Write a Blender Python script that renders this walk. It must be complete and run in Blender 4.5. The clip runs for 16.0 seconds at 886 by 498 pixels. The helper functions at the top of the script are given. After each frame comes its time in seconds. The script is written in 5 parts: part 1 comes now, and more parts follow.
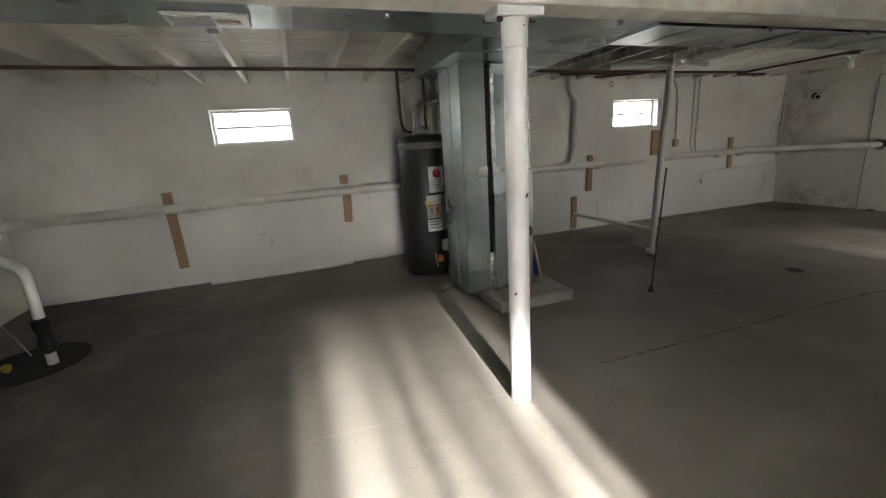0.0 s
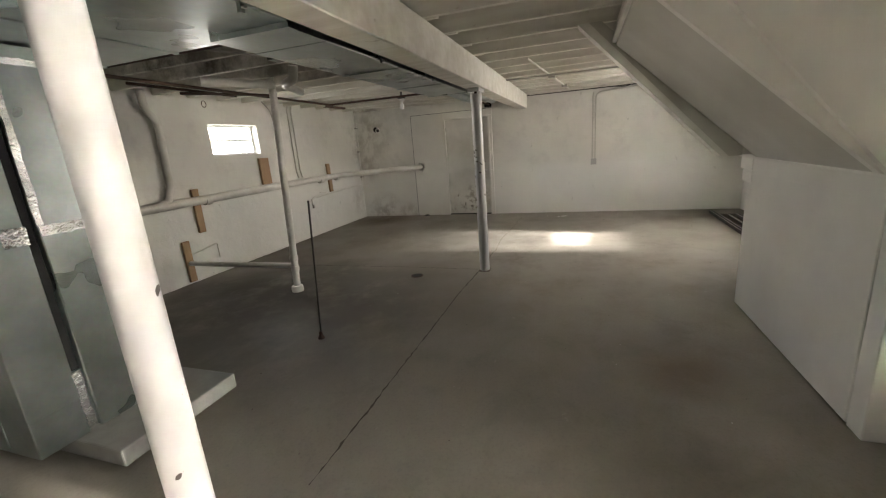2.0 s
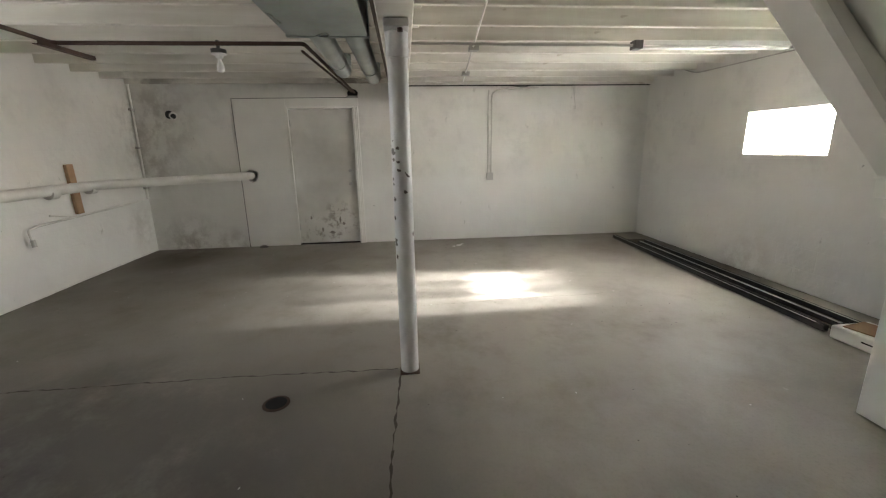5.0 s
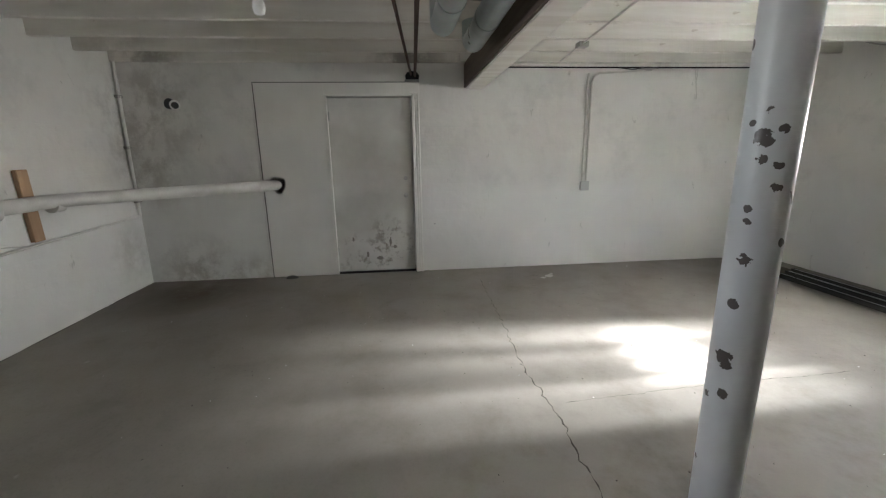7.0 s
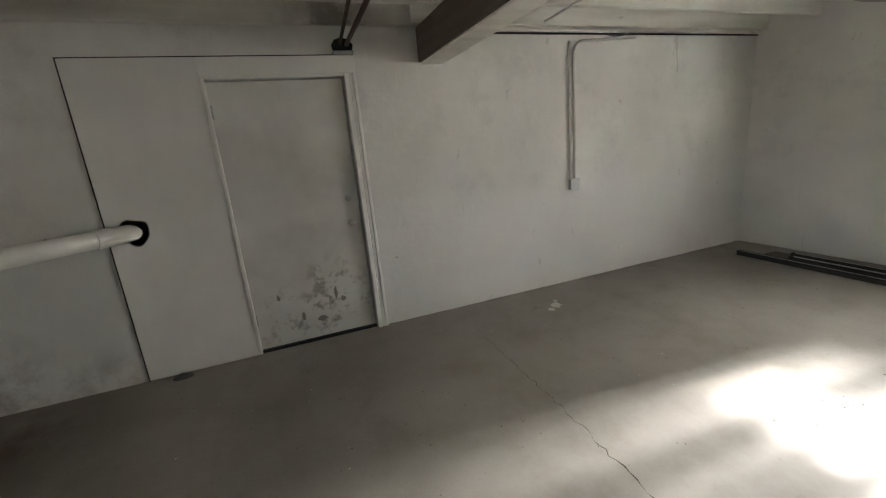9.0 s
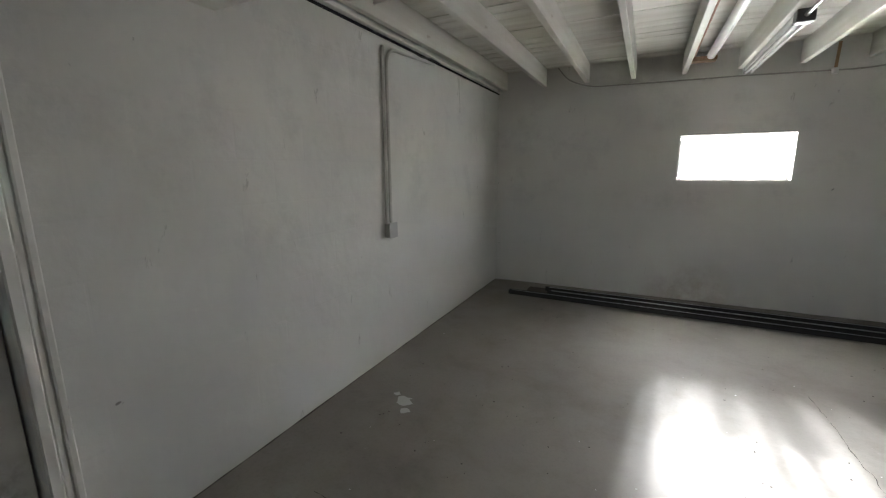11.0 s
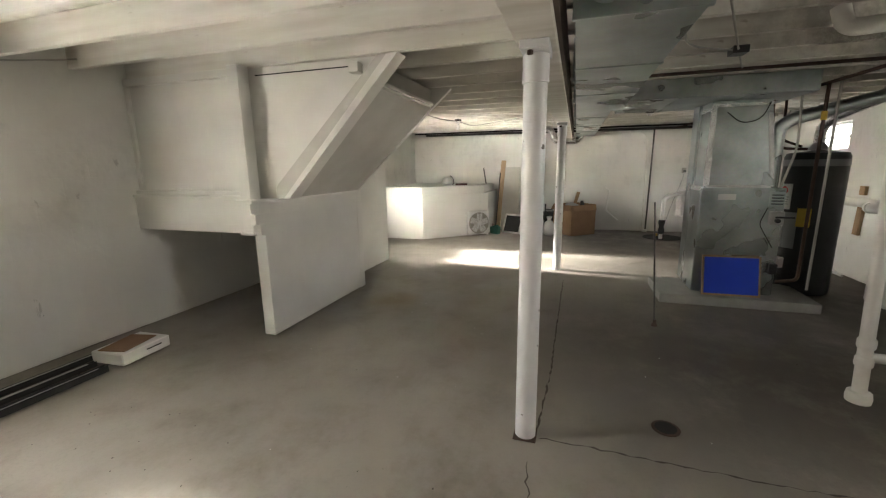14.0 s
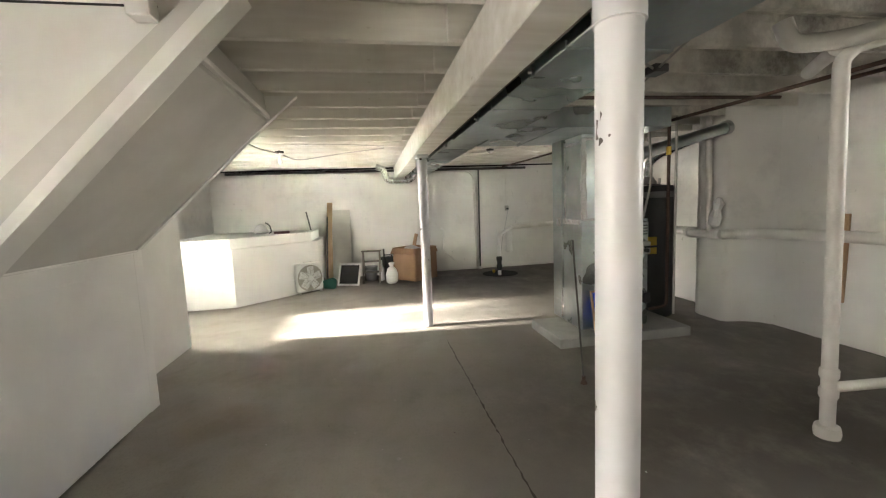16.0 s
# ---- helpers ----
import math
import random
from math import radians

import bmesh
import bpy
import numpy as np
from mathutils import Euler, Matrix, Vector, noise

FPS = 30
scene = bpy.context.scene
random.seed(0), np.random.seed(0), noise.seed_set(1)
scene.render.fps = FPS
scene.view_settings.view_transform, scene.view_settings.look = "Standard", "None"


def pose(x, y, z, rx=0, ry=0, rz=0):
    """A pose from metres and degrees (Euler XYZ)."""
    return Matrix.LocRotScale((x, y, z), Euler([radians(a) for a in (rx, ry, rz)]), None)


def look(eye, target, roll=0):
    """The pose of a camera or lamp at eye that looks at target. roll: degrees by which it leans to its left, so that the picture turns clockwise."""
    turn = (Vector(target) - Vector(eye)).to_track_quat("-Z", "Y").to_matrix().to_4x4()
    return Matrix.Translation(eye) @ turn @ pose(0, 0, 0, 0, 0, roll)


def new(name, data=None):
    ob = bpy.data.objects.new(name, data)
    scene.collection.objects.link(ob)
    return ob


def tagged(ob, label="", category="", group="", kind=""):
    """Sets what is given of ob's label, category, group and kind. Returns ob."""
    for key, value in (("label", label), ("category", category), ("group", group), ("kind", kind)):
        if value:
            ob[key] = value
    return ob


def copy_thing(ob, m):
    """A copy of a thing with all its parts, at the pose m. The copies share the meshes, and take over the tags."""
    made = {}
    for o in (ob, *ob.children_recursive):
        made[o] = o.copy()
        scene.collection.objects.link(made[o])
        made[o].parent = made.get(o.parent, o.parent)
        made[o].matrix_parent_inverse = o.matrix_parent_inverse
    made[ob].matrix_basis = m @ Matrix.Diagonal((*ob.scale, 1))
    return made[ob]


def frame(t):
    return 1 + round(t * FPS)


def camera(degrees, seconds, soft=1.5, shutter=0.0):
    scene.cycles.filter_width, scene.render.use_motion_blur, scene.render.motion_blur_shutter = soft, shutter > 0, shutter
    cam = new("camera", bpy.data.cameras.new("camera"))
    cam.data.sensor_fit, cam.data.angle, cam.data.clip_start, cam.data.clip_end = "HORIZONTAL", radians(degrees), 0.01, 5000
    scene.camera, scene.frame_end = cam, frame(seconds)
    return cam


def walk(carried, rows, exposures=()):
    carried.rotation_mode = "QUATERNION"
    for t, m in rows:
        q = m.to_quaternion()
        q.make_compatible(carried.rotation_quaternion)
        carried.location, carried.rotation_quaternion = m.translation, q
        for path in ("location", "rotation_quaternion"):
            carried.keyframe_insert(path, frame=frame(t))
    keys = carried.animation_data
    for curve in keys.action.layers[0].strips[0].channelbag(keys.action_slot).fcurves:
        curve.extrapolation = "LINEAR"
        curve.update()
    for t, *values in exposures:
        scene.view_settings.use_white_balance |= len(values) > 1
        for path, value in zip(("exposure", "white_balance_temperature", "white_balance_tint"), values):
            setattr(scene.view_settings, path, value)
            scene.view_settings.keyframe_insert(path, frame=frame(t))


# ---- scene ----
cam = camera(94.7, 16.0, soft=1.2)
PATH = [
    (0, (-1.059, -0.359, 1.436), (-0.45, 1.483, 0.953), -3.7),
    (0.5, (-0.972, -0.142, 1.47), (0.056, 1.496, 0.96), -5.4),
    (1, (-0.896, 0.086, 1.446), (0.488, 1.435, 0.932), -3.8),
    (1.5, (-0.871, 0.296, 1.459), (0.844, 1.186, 0.946), -6.7),
    (2, (-0.705, 0.422, 1.478), (1.126, 1.058, 0.984), -4.5),
    (2.5, (-0.371, 0.606, 1.45), (1.509, 1.111, 0.992), -4.2),
    (3.0, (-0.078, 0.88, 1.448), (1.860, 1.054, 0.989), -3.1),
    (3.2, (0.042, 0.895, 1.436), (1.986, 0.95, 0.973), -3.5),
    (5.3, (1.66, 1.635, 1.385), (3.594, 1.458, 0.906), -1.0),
    (5.5, (1.797, 1.736, 1.379), (3.732, 1.559, 0.903), -0.9),
    (6, (2.13, 1.902, 1.345), (4.066, 1.715, 0.883), -1.3),
    (6.5, (2.591, 2.097, 1.357), (4.531, 1.928, 0.902), -1.5),
    (7, (2.973, 2.3, 1.353), (4.912, 2.118, 0.898), -1.0),
    (7.5, (3.312, 2.411, 1.391), (5.235, 2.148, 0.909), -3.0),
    (8, (3.751, 2.51, 1.368), (5.681, 2.271, 0.901), -2.6),
    (8.5, (4.129, 2.684, 1.406), (6.022, 2.248, 0.93), -3.1),
    (8.7, (4.26, 2.714, 1.414), (6.126, 2.182, 0.929), -4.1),
    (10.8, (5.86, 2.650, 1.388), (6.93, 0.998, 1.0), -1.7),
    (11, (6.0, 2.638, 1.383), (6.867, 0.877, 1.002), -0.4),
    (11.5, (6.140, 2.602, 1.375), (6.325, 0.642, 1.022), -1.1),
    (12, (6.075, 2.390, 1.380), (5.683, 0.465, 1.001), -3.5),
    (12.5, (6.19, 2.136, 1.361), (5.245, 0.42, 0.959), 0.2),
    (13, (6.245, 2.066, 1.404), (4.688, 0.875, 1.006), -0.1),
    (13.2, (6.214, 2.017, 1.4), (4.521, 1.032, 0.995), 1.1),
    (13.5, (6.075, 1.888, 1.472), (4.278, 1.111, 1.064), -1.8),
    (14, (5.912, 1.691, 1.487), (4.047, 1.089, 1.088), -0.8),
    (14.5, (5.73, 1.442, 1.45), (3.811, 0.972, 1.135), -3.9),
    (15, (5.493, 1.294, 1.434), (3.513, 1.28, 1.15), -0.2),
    (15.5, (5.111, 1.107, 1.406), (3.13, 1.249, 1.17), -1.2),
    (16, (4.767, 0.879, 1.449), (2.807, 1.215, 1.235), -2.4),
]
walk(cam, [(t, look(eye, target, roll)) for t, eye, target, roll in PATH],
     exposures=[(0, 3.9, 6200, 12), (1.0, 3.9, 6400, 12), (1.5, 4.25, 6550, 12), (2.5, 4.92, 6650, 12), (3.0, 5.25, 6600, 12), (3.4, 5.3, 6550, 12), (5.3, 4.7, 6200, 12), (5.5, 4.65, 6150, 12), (6.5, 4.7, 5900, 12), (7, 4.65, 5850, 12), (8.5, 4.45, 6200, 12), (11, 3.8, 5850, 12), (11.5, 3.85, 6100, 12), (12.5, 3.95, 6650, 12), (13.3, 3.98, 6600, 12), (14, 4.75, 6600, 12), (14.5, 4.85, 6600, 12), (15.2, 5.05, 6600, 12), (16, 5.15, 6550, 12)])

# ---- world and light ----
SUN_EL, SUN_AZ = 27.0, -3.4
world = bpy.data.worlds.new("sky")
scene.world = world
world.use_nodes = True
wn = world.node_tree.nodes
sky = wn.new("ShaderNodeTexSky")
sky.sky_type = "NISHITA"
sky.sun_disc = False
sky.sun_elevation = radians(SUN_EL)
sky.sun_rotation = radians(180 - SUN_AZ)
wn["Background"].inputs["Strength"].default_value = 0.05
world.node_tree.links.new(sky.outputs["Color"], wn["Background"].inputs["Color"])

sun = new("sun", bpy.data.lights.new("sun", "SUN"))
sun.data.energy, sun.data.angle, sun.data.color = 1.6, radians(1.3), (1.0, 0.945, 0.86)
sun.matrix_world = pose(5, -8, 6, 90 - SUN_EL, 0, SUN_AZ)


def window_light(name, x0, x1, y, z0, z1, power, to_y, drop=0.12, spread=170, color=(1.0, 0.955, 0.87)):
    """Sky light coming in through one window opening."""
    lamp = new(name, bpy.data.lights.new(name, "AREA"))
    lamp.data.shape, lamp.data.size, lamp.data.size_y = "RECTANGLE", x1 - x0, z1 - z0
    lamp.data.energy, lamp.data.color, lamp.data.spread = power, color, radians(spread)
    c = ((x0 + x1) / 2, y, (z0 + z1) / 2)
    lamp.matrix_world = look(c, (c[0], c[1] + to_y, c[2] - drop))


# room limits
XW, XE, YS, YN = -4.05, 7.65, -2.24, 5.13
JOIST_Z, DECK_Z = 2.29, 2.48
WIN = {  # x0, x1, z0, z1
    "n1": (-1.95, -1.06, 1.62, 2.01),
    "n2": (3.72, 4.61, 1.56, 1.98),
    "s1": (4.79, 5.72, 1.265, 1.70),
    "s2": (-1.10, -0.18, 1.265, 1.70),
}


def sun_spread_lamp(name, key, power, far=6.0, up=25.0, aside=-1.3):
    """An added tall lamp outside one south window, for sunlight its glazing spreads."""
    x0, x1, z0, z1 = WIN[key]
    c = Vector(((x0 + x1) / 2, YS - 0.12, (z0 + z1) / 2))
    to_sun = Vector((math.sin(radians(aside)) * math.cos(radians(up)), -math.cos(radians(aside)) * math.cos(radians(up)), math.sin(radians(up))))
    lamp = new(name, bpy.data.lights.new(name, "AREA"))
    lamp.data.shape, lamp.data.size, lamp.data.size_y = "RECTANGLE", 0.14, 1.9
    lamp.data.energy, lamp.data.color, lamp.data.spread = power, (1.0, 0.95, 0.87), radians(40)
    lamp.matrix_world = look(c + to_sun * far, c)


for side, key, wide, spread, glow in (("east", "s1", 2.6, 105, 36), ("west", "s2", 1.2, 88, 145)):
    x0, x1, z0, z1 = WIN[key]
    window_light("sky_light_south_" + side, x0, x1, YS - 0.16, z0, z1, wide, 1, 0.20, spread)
    sun_spread_lamp("added_sun_spread_" + side, key, glow)
for side, key, wide in (("west", "n1", 0.45), ("east", "n2", 0.9)):
    x0, x1, z0, z1 = WIN[key]
    window_light("sky_light_north_" + side, x0, x1, YN + 0.24, z0, z1, wide, -1, 0.10, 115)


# ---- materials ----
def mat(name, base=(0.5, 0.5, 0.5), rough=0.6, metal=0.0):
    m = bpy.data.materials.new(name)
    m.use_nodes = True
    b = m.node_tree.nodes["Principled BSDF"]
    b.inputs["Base Color"].default_value = (*base, 1)
    b.inputs["Roughness"].default_value = rough
    b.inputs["Metallic"].default_value = metal
    return m


def node(m, kind, **values):
    n = m.node_tree.nodes.new(kind)
    for k, v in values.items():
        n.inputs[k.replace("_", " ")].default_value = v
    return n


def wire(m, a, b):
    m.node_tree.links.new(a, b)


def coords(m, scale=(1, 1, 1), offset=(0, 0, 0)):
    """World-sized coordinates from the object's own space."""
    g = m.node_tree.nodes.new("ShaderNodeTexCoord")
    mp = m.node_tree.nodes.new("ShaderNodeMapping")
    mp.inputs["Scale"].default_value = scale
    mp.inputs["Location"].default_value = offset
    wire(m, g.outputs["Object"], mp.inputs["Vector"])
    return mp.outputs["Vector"]


def noise_tex(m, vec, scale, detail=4.0, rough=0.55, distort=0.0):
    n = node(m, "ShaderNodeTexNoise", Scale=scale, Detail=detail, Roughness=rough, Distortion=distort)
    wire(m, vec, n.inputs["Vector"])
    return n.outputs["Fac"]


def ramp(m, fac, stops):
    r = m.node_tree.nodes.new("ShaderNodeValToRGB")
    e = r.color_ramp.elements
    while len(e) < len(stops):
        e.new(0.5)
    for el, (p, c) in zip(e, stops):
        el.position = p
        el.color = (*c, 1) if isinstance(c, tuple) else (c, c, c, 1)
    wire(m, fac, r.inputs["Fac"])
    return r.outputs["Color"]


def blend(m, fac, a, b, how="MIX"):
    n = m.node_tree.nodes.new("ShaderNodeMix")
    n.data_type, n.blend_type = "RGBA", how
    for s, v in ((n.inputs[0], fac), (n.inputs[6], a), (n.inputs[7], b)):
        if isinstance(v, (int, float)):
            s.default_value = v
        elif isinstance(v, tuple):
            s.default_value = (*v, 1)
        else:
            wire(m, v, s)
    return n.outputs[2]


def maths(m, op, a, b=0.0):
    n = m.node_tree.nodes.new("ShaderNodeMath")
    n.operation = op
    n.use_clamp = True
    for s, v in ((n.inputs[0], a), (n.inputs[1], b)):
        if isinstance(v, (int, float)):
            s.default_value = v
        else:
            wire(m, v, s)
    return n.outputs[0]


def bump(m, height, strength=0.3, distance=0.01, under=None):
    n = node(m, "ShaderNodeBump", Strength=strength, Distance=distance)
    wire(m, height, n.inputs["Height"])
    if under is not None:
        wire(m, under, n.inputs["Normal"])
    wire(m, n.outputs["Normal"], m.node_tree.nodes["Principled BSDF"].inputs["Normal"])
    return n.outputs["Normal"]


def shade(m, color=None, rough=None, metal=None):
    b = m.node_tree.nodes["Principled BSDF"]
    for k, v in (("Base Color", color), ("Roughness", rough), ("Metallic", metal)):
        if v is not None:
            wire(m, v, b.inputs[k])
    return m


def near(m, vec, centre, radius):
    """1 at centre, 0 at radius: for placed stains and painted-in shade."""
    d = m.node_tree.nodes.new("ShaderNodeVectorMath")
    d.operation = "DISTANCE"
    wire(m, vec, d.inputs[0])
    d.inputs[1].default_value = centre
    r = node(m, "ShaderNodeMapRange", From_Min=radius, From_Max=radius * 0.25)
    wire(m, d.outputs["Value"], r.inputs["Value"])
    return r.outputs["Result"]


def painted_masonry(name, tint=(0.76, 0.75, 0.71), stains=()):
    m = mat(name, tint, 0.78)
    v = coords(m)
    big = noise_tex(m, v, 0.9, 5)
    fine = noise_tex(m, v, 14, 5, 0.65)
    col = blend(m, ramp(m, big, [(0.32, 0.0), (0.72, 1.0)]), tuple(c * 0.84 for c in tint), tuple(min(1, c * 1.04) for c in tint))
    # a lower coat of cooler paint, up to about pipe height
    split = m.node_tree.nodes.new("ShaderNodeSeparateXYZ")
    wire(m, m.node_tree.nodes.new("ShaderNodeNewGeometry").outputs["Position"], split.inputs[0])
    edge = maths(m, "ADD", maths(m, "MULTIPLY", split.outputs["Z"], 0.5), maths(m, "MULTIPLY", big, 0.10))
    upper = ramp(m, edge, [(0.49, 0.0), (0.59, 1.0)])
    col = blend(m, upper, blend(m, 0.5, col, tuple(x * y for x, y in zip(tint, (1.0, 1.015, 1.035)))), blend(m, 0.2, col, tuple(x * y for x, y in zip(tint, (0.90, 0.90, 0.885)))))
    # grey blotches
    blot = ramp(m, noise_tex(m, v, 2.1, 8, 0.72, 0.0), [(0.52, 0.0), (0.72, 1.0)])
    col = blend(m, maths(m, "MULTIPLY", maths(m, "MULTIPLY", blot, upper), 0.50), col, tuple(x * 0.62 for x in tint))
    # thin scuffs and scratches
    sv = coords(m, (3.2, 3.2, 1.1))
    scuff = ramp(m, noise_tex(m, sv, 3.0, 8, 0.7, 0.6), [(0.655, 0.0), (0.70, 1.0)])
    col = blend(m, maths(m, "MULTIPLY", scuff, 0.55), col, (0.34, 0.33, 0.30))
    chips = ramp(m, noise_tex(m, v, 9, 3, 0.6, 0.4), [(0.745, 0.0), (0.765, 1.0)])
    col = blend(m, maths(m, "MULTIPLY", chips, 0.75), col, (0.16, 0.15, 0.14))
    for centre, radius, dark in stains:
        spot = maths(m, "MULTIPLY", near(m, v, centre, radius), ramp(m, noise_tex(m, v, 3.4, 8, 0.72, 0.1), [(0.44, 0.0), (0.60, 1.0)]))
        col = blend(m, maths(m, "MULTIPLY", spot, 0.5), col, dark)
    shade(m, col)
    n1 = bump(m, noise_tex(m, v, 2.3, 4), 0.5, 0.03)
    n2 = bump(m, fine, 0.35, 0.006, n1)
    return m


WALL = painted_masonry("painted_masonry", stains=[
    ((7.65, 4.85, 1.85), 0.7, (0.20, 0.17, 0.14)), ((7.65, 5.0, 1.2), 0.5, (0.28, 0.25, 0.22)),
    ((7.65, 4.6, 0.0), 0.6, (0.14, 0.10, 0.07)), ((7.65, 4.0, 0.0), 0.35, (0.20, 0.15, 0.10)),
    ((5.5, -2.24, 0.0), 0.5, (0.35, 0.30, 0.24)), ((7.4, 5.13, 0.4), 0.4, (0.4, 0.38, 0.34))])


def block_courses(m):
    """Faint courses of painted-over blocks."""
    b = m.node_tree.nodes["Principled BSDF"]
    before = b.inputs["Normal"].links[0].from_socket
    g = m.node_tree.nodes.new("ShaderNodeTexCoord")
    sep = m.node_tree.nodes.new("ShaderNodeSeparateXYZ")
    comb = m.node_tree.nodes.new("ShaderNodeCombineXYZ")
    wire(m, g.outputs["Object"], sep.inputs[0])
    add = m.node_tree.nodes.new("ShaderNodeMath")
    add.operation = "ADD"
    wire(m, sep.outputs["X"], add.inputs[0])
    wire(m, sep.outputs["Y"], add.inputs[1])
    wire(m, add.outputs[0], comb.inputs["X"])
    wire(m, sep.outputs["Z"], comb.inputs["Y"])
    br = node(m, "ShaderNodeTexBrick", Scale=1.0, Mortar_Size=0.007, Mortar_Smooth=0.6, Brick_Width=0.41, Row_Height=0.205)
    br.inputs["Color1"].default_value = br.inputs["Color2"].default_value = (1, 1, 1, 1)
    br.inputs["Mortar"].default_value = (0, 0, 0, 1)
    wire(m, comb.outputs[0], br.inputs["Vector"])
    bump(m, br.outputs["Color"], 0.09, 0.006, before)


block_courses(WALL)

BOARD_WHITE = mat("white_painted_board", (0.78, 0.77, 0.73), 0.55)
v = coords(BOARD_WHITE)
c = blend(BOARD_WHITE, ramp(BOARD_WHITE, noise_tex(BOARD_WHITE, v, 1.4, 5), [(0.35, 0.0), (0.7, 1.0)]), (0.70, 0.69, 0.65), (0.80, 0.79, 0.75))
c = blend(BOARD_WHITE, maths(BOARD_WHITE, "MULTIPLY", ramp(BOARD_WHITE, noise_tex(BOARD_WHITE, v, 6, 7, 0.75, 0.8), [(0.68, 0.0), (0.74, 1.0)]), 0.4), c, (0.33, 0.31, 0.27))
shade(BOARD_WHITE, c)
bump(BOARD_WHITE, noise_tex(BOARD_WHITE, v, 5, 5), 0.12, 0.01)

TIMBER_WHITE = mat("white_painted_timber", (0.74, 0.72, 0.66), 0.62)
v = coords(TIMBER_WHITE, (9, 0.9, 9))
c = blend(TIMBER_WHITE, ramp(TIMBER_WHITE, noise_tex(TIMBER_WHITE, v, 1.2, 6), [(0.3, 0.0), (0.7, 1.0)]), (0.62, 0.59, 0.52), (0.78, 0.76, 0.71))
knots = ramp(TIMBER_WHITE, noise_tex(TIMBER_WHITE, coords(TIMBER_WHITE, (5, 2.2, 5)), 2.3, 3, 0.5), [(0.70, 0.0), (0.75, 1.0)])
c = blend(TIMBER_WHITE, maths(TIMBER_WHITE, "MULTIPLY", knots, 0.55), c, (0.33, 0.26, 0.18))
shade(TIMBER_WHITE, c)
bump(TIMBER_WHITE, noise_tex(TIMBER_WHITE, v, 2.5, 5), 0.25, 0.006)

DECK = mat("white_painted_deck_boards", (0.7, 0.68, 0.62), 0.7)
v = coords(DECK, (1, 8, 8))
c = blend(DECK, ramp(DECK, noise_tex(DECK, v, 1.2, 6), [(0.3, 0.0), (0.72, 1.0)]), (0.60, 0.57, 0.50), (0.76, 0.74, 0.68))
shade(DECK, c)
bump(DECK, noise_tex(DECK, v, 3, 5), 0.2, 0.005)

# grey paint, which also holds the shade of the stair soffit and stringer
GREY_WHITE = mat("grey_paint_and_stair_shade", (0.56, 0.55, 0.51), 0.6)
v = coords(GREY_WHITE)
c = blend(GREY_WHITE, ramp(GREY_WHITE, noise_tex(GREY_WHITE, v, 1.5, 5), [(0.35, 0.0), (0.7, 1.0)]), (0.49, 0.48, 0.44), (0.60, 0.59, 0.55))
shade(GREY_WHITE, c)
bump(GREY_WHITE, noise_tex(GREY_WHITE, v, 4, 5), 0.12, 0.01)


def mould(m, spots):
    """Dark mould in given places, over the colour that the paint has."""
    b = m.node_tree.nodes["Principled BSDF"].inputs["Base Color"]
    col = b.links[0].from_socket
    g = m.node_tree.nodes.new("ShaderNodeNewGeometry").outputs["Position"]
    for centre, radius, amount in spots:
        spot = maths(m, "MULTIPLY", near(m, g, centre, radius), ramp(m, noise_tex(m, g, 3.2, 7, 0.7), [(0.38, 0.0), (0.60, 1.0)]))
        col = blend(m, maths(m, "MULTIPLY", spot, amount), col, (0.07, 0.055, 0.04))
    wire(m, col, b)


SPOTS = [((2.4, 3.8, 2.35), 1.3, 0.8), ((3.3, 3.0, 2.35), 0.9, 0.6), ((7.5, 4.8, 2.3), 0.6, 0.6), ((0.8, 4.3, 2.4), 0.9, 0.6), ((7.6, 2.2, 2.25), 0.5, 0.7)]
mould(TIMBER_WHITE, SPOTS)
mould(DECK, SPOTS)

BEAM_DARK = mat("dark_girder_side", (0.10, 0.075, 0.055), 0.8)
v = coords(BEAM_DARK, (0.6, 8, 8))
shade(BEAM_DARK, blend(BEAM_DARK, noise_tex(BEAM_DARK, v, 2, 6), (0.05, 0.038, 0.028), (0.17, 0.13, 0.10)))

FLOOR = mat("worn_concrete_floor", (0.27, 0.255, 0.23), 0.5)
v = coords(FLOOR)
c = blend(FLOOR, ramp(FLOOR, noise_tex(FLOOR, v, 0.55, 6, 0.6), [(0.30, 0.0), (0.72, 1.0)]), (0.175, 0.156, 0.131), (0.315, 0.292, 0.256))
c = blend(FLOOR, maths(FLOOR, "MULTIPLY", ramp(FLOOR, noise_tex(FLOOR, v, 2.6, 7, 0.7, 0.5), [(0.52, 0.0), (0.75, 1.0)]), 0.45), c, (0.13, 0.115, 0.095))
c = blend(FLOOR, maths(FLOOR, "MULTIPLY", ramp(FLOOR, noise_tex(FLOOR, v, 55, 5, 0.75), [(0.5, 0.0), (0.75, 1.0)]), 0.40), c, (0.12, 0.11, 0.095))
c = blend(FLOOR, maths(FLOOR, "MULTIPLY", ramp(FLOOR, noise_tex(FLOOR, v, 6.5, 4, 0.6), [(0.70, 0.0), (0.76, 1.0)]), 0.35), c, (0.50, 0.48, 0.44))
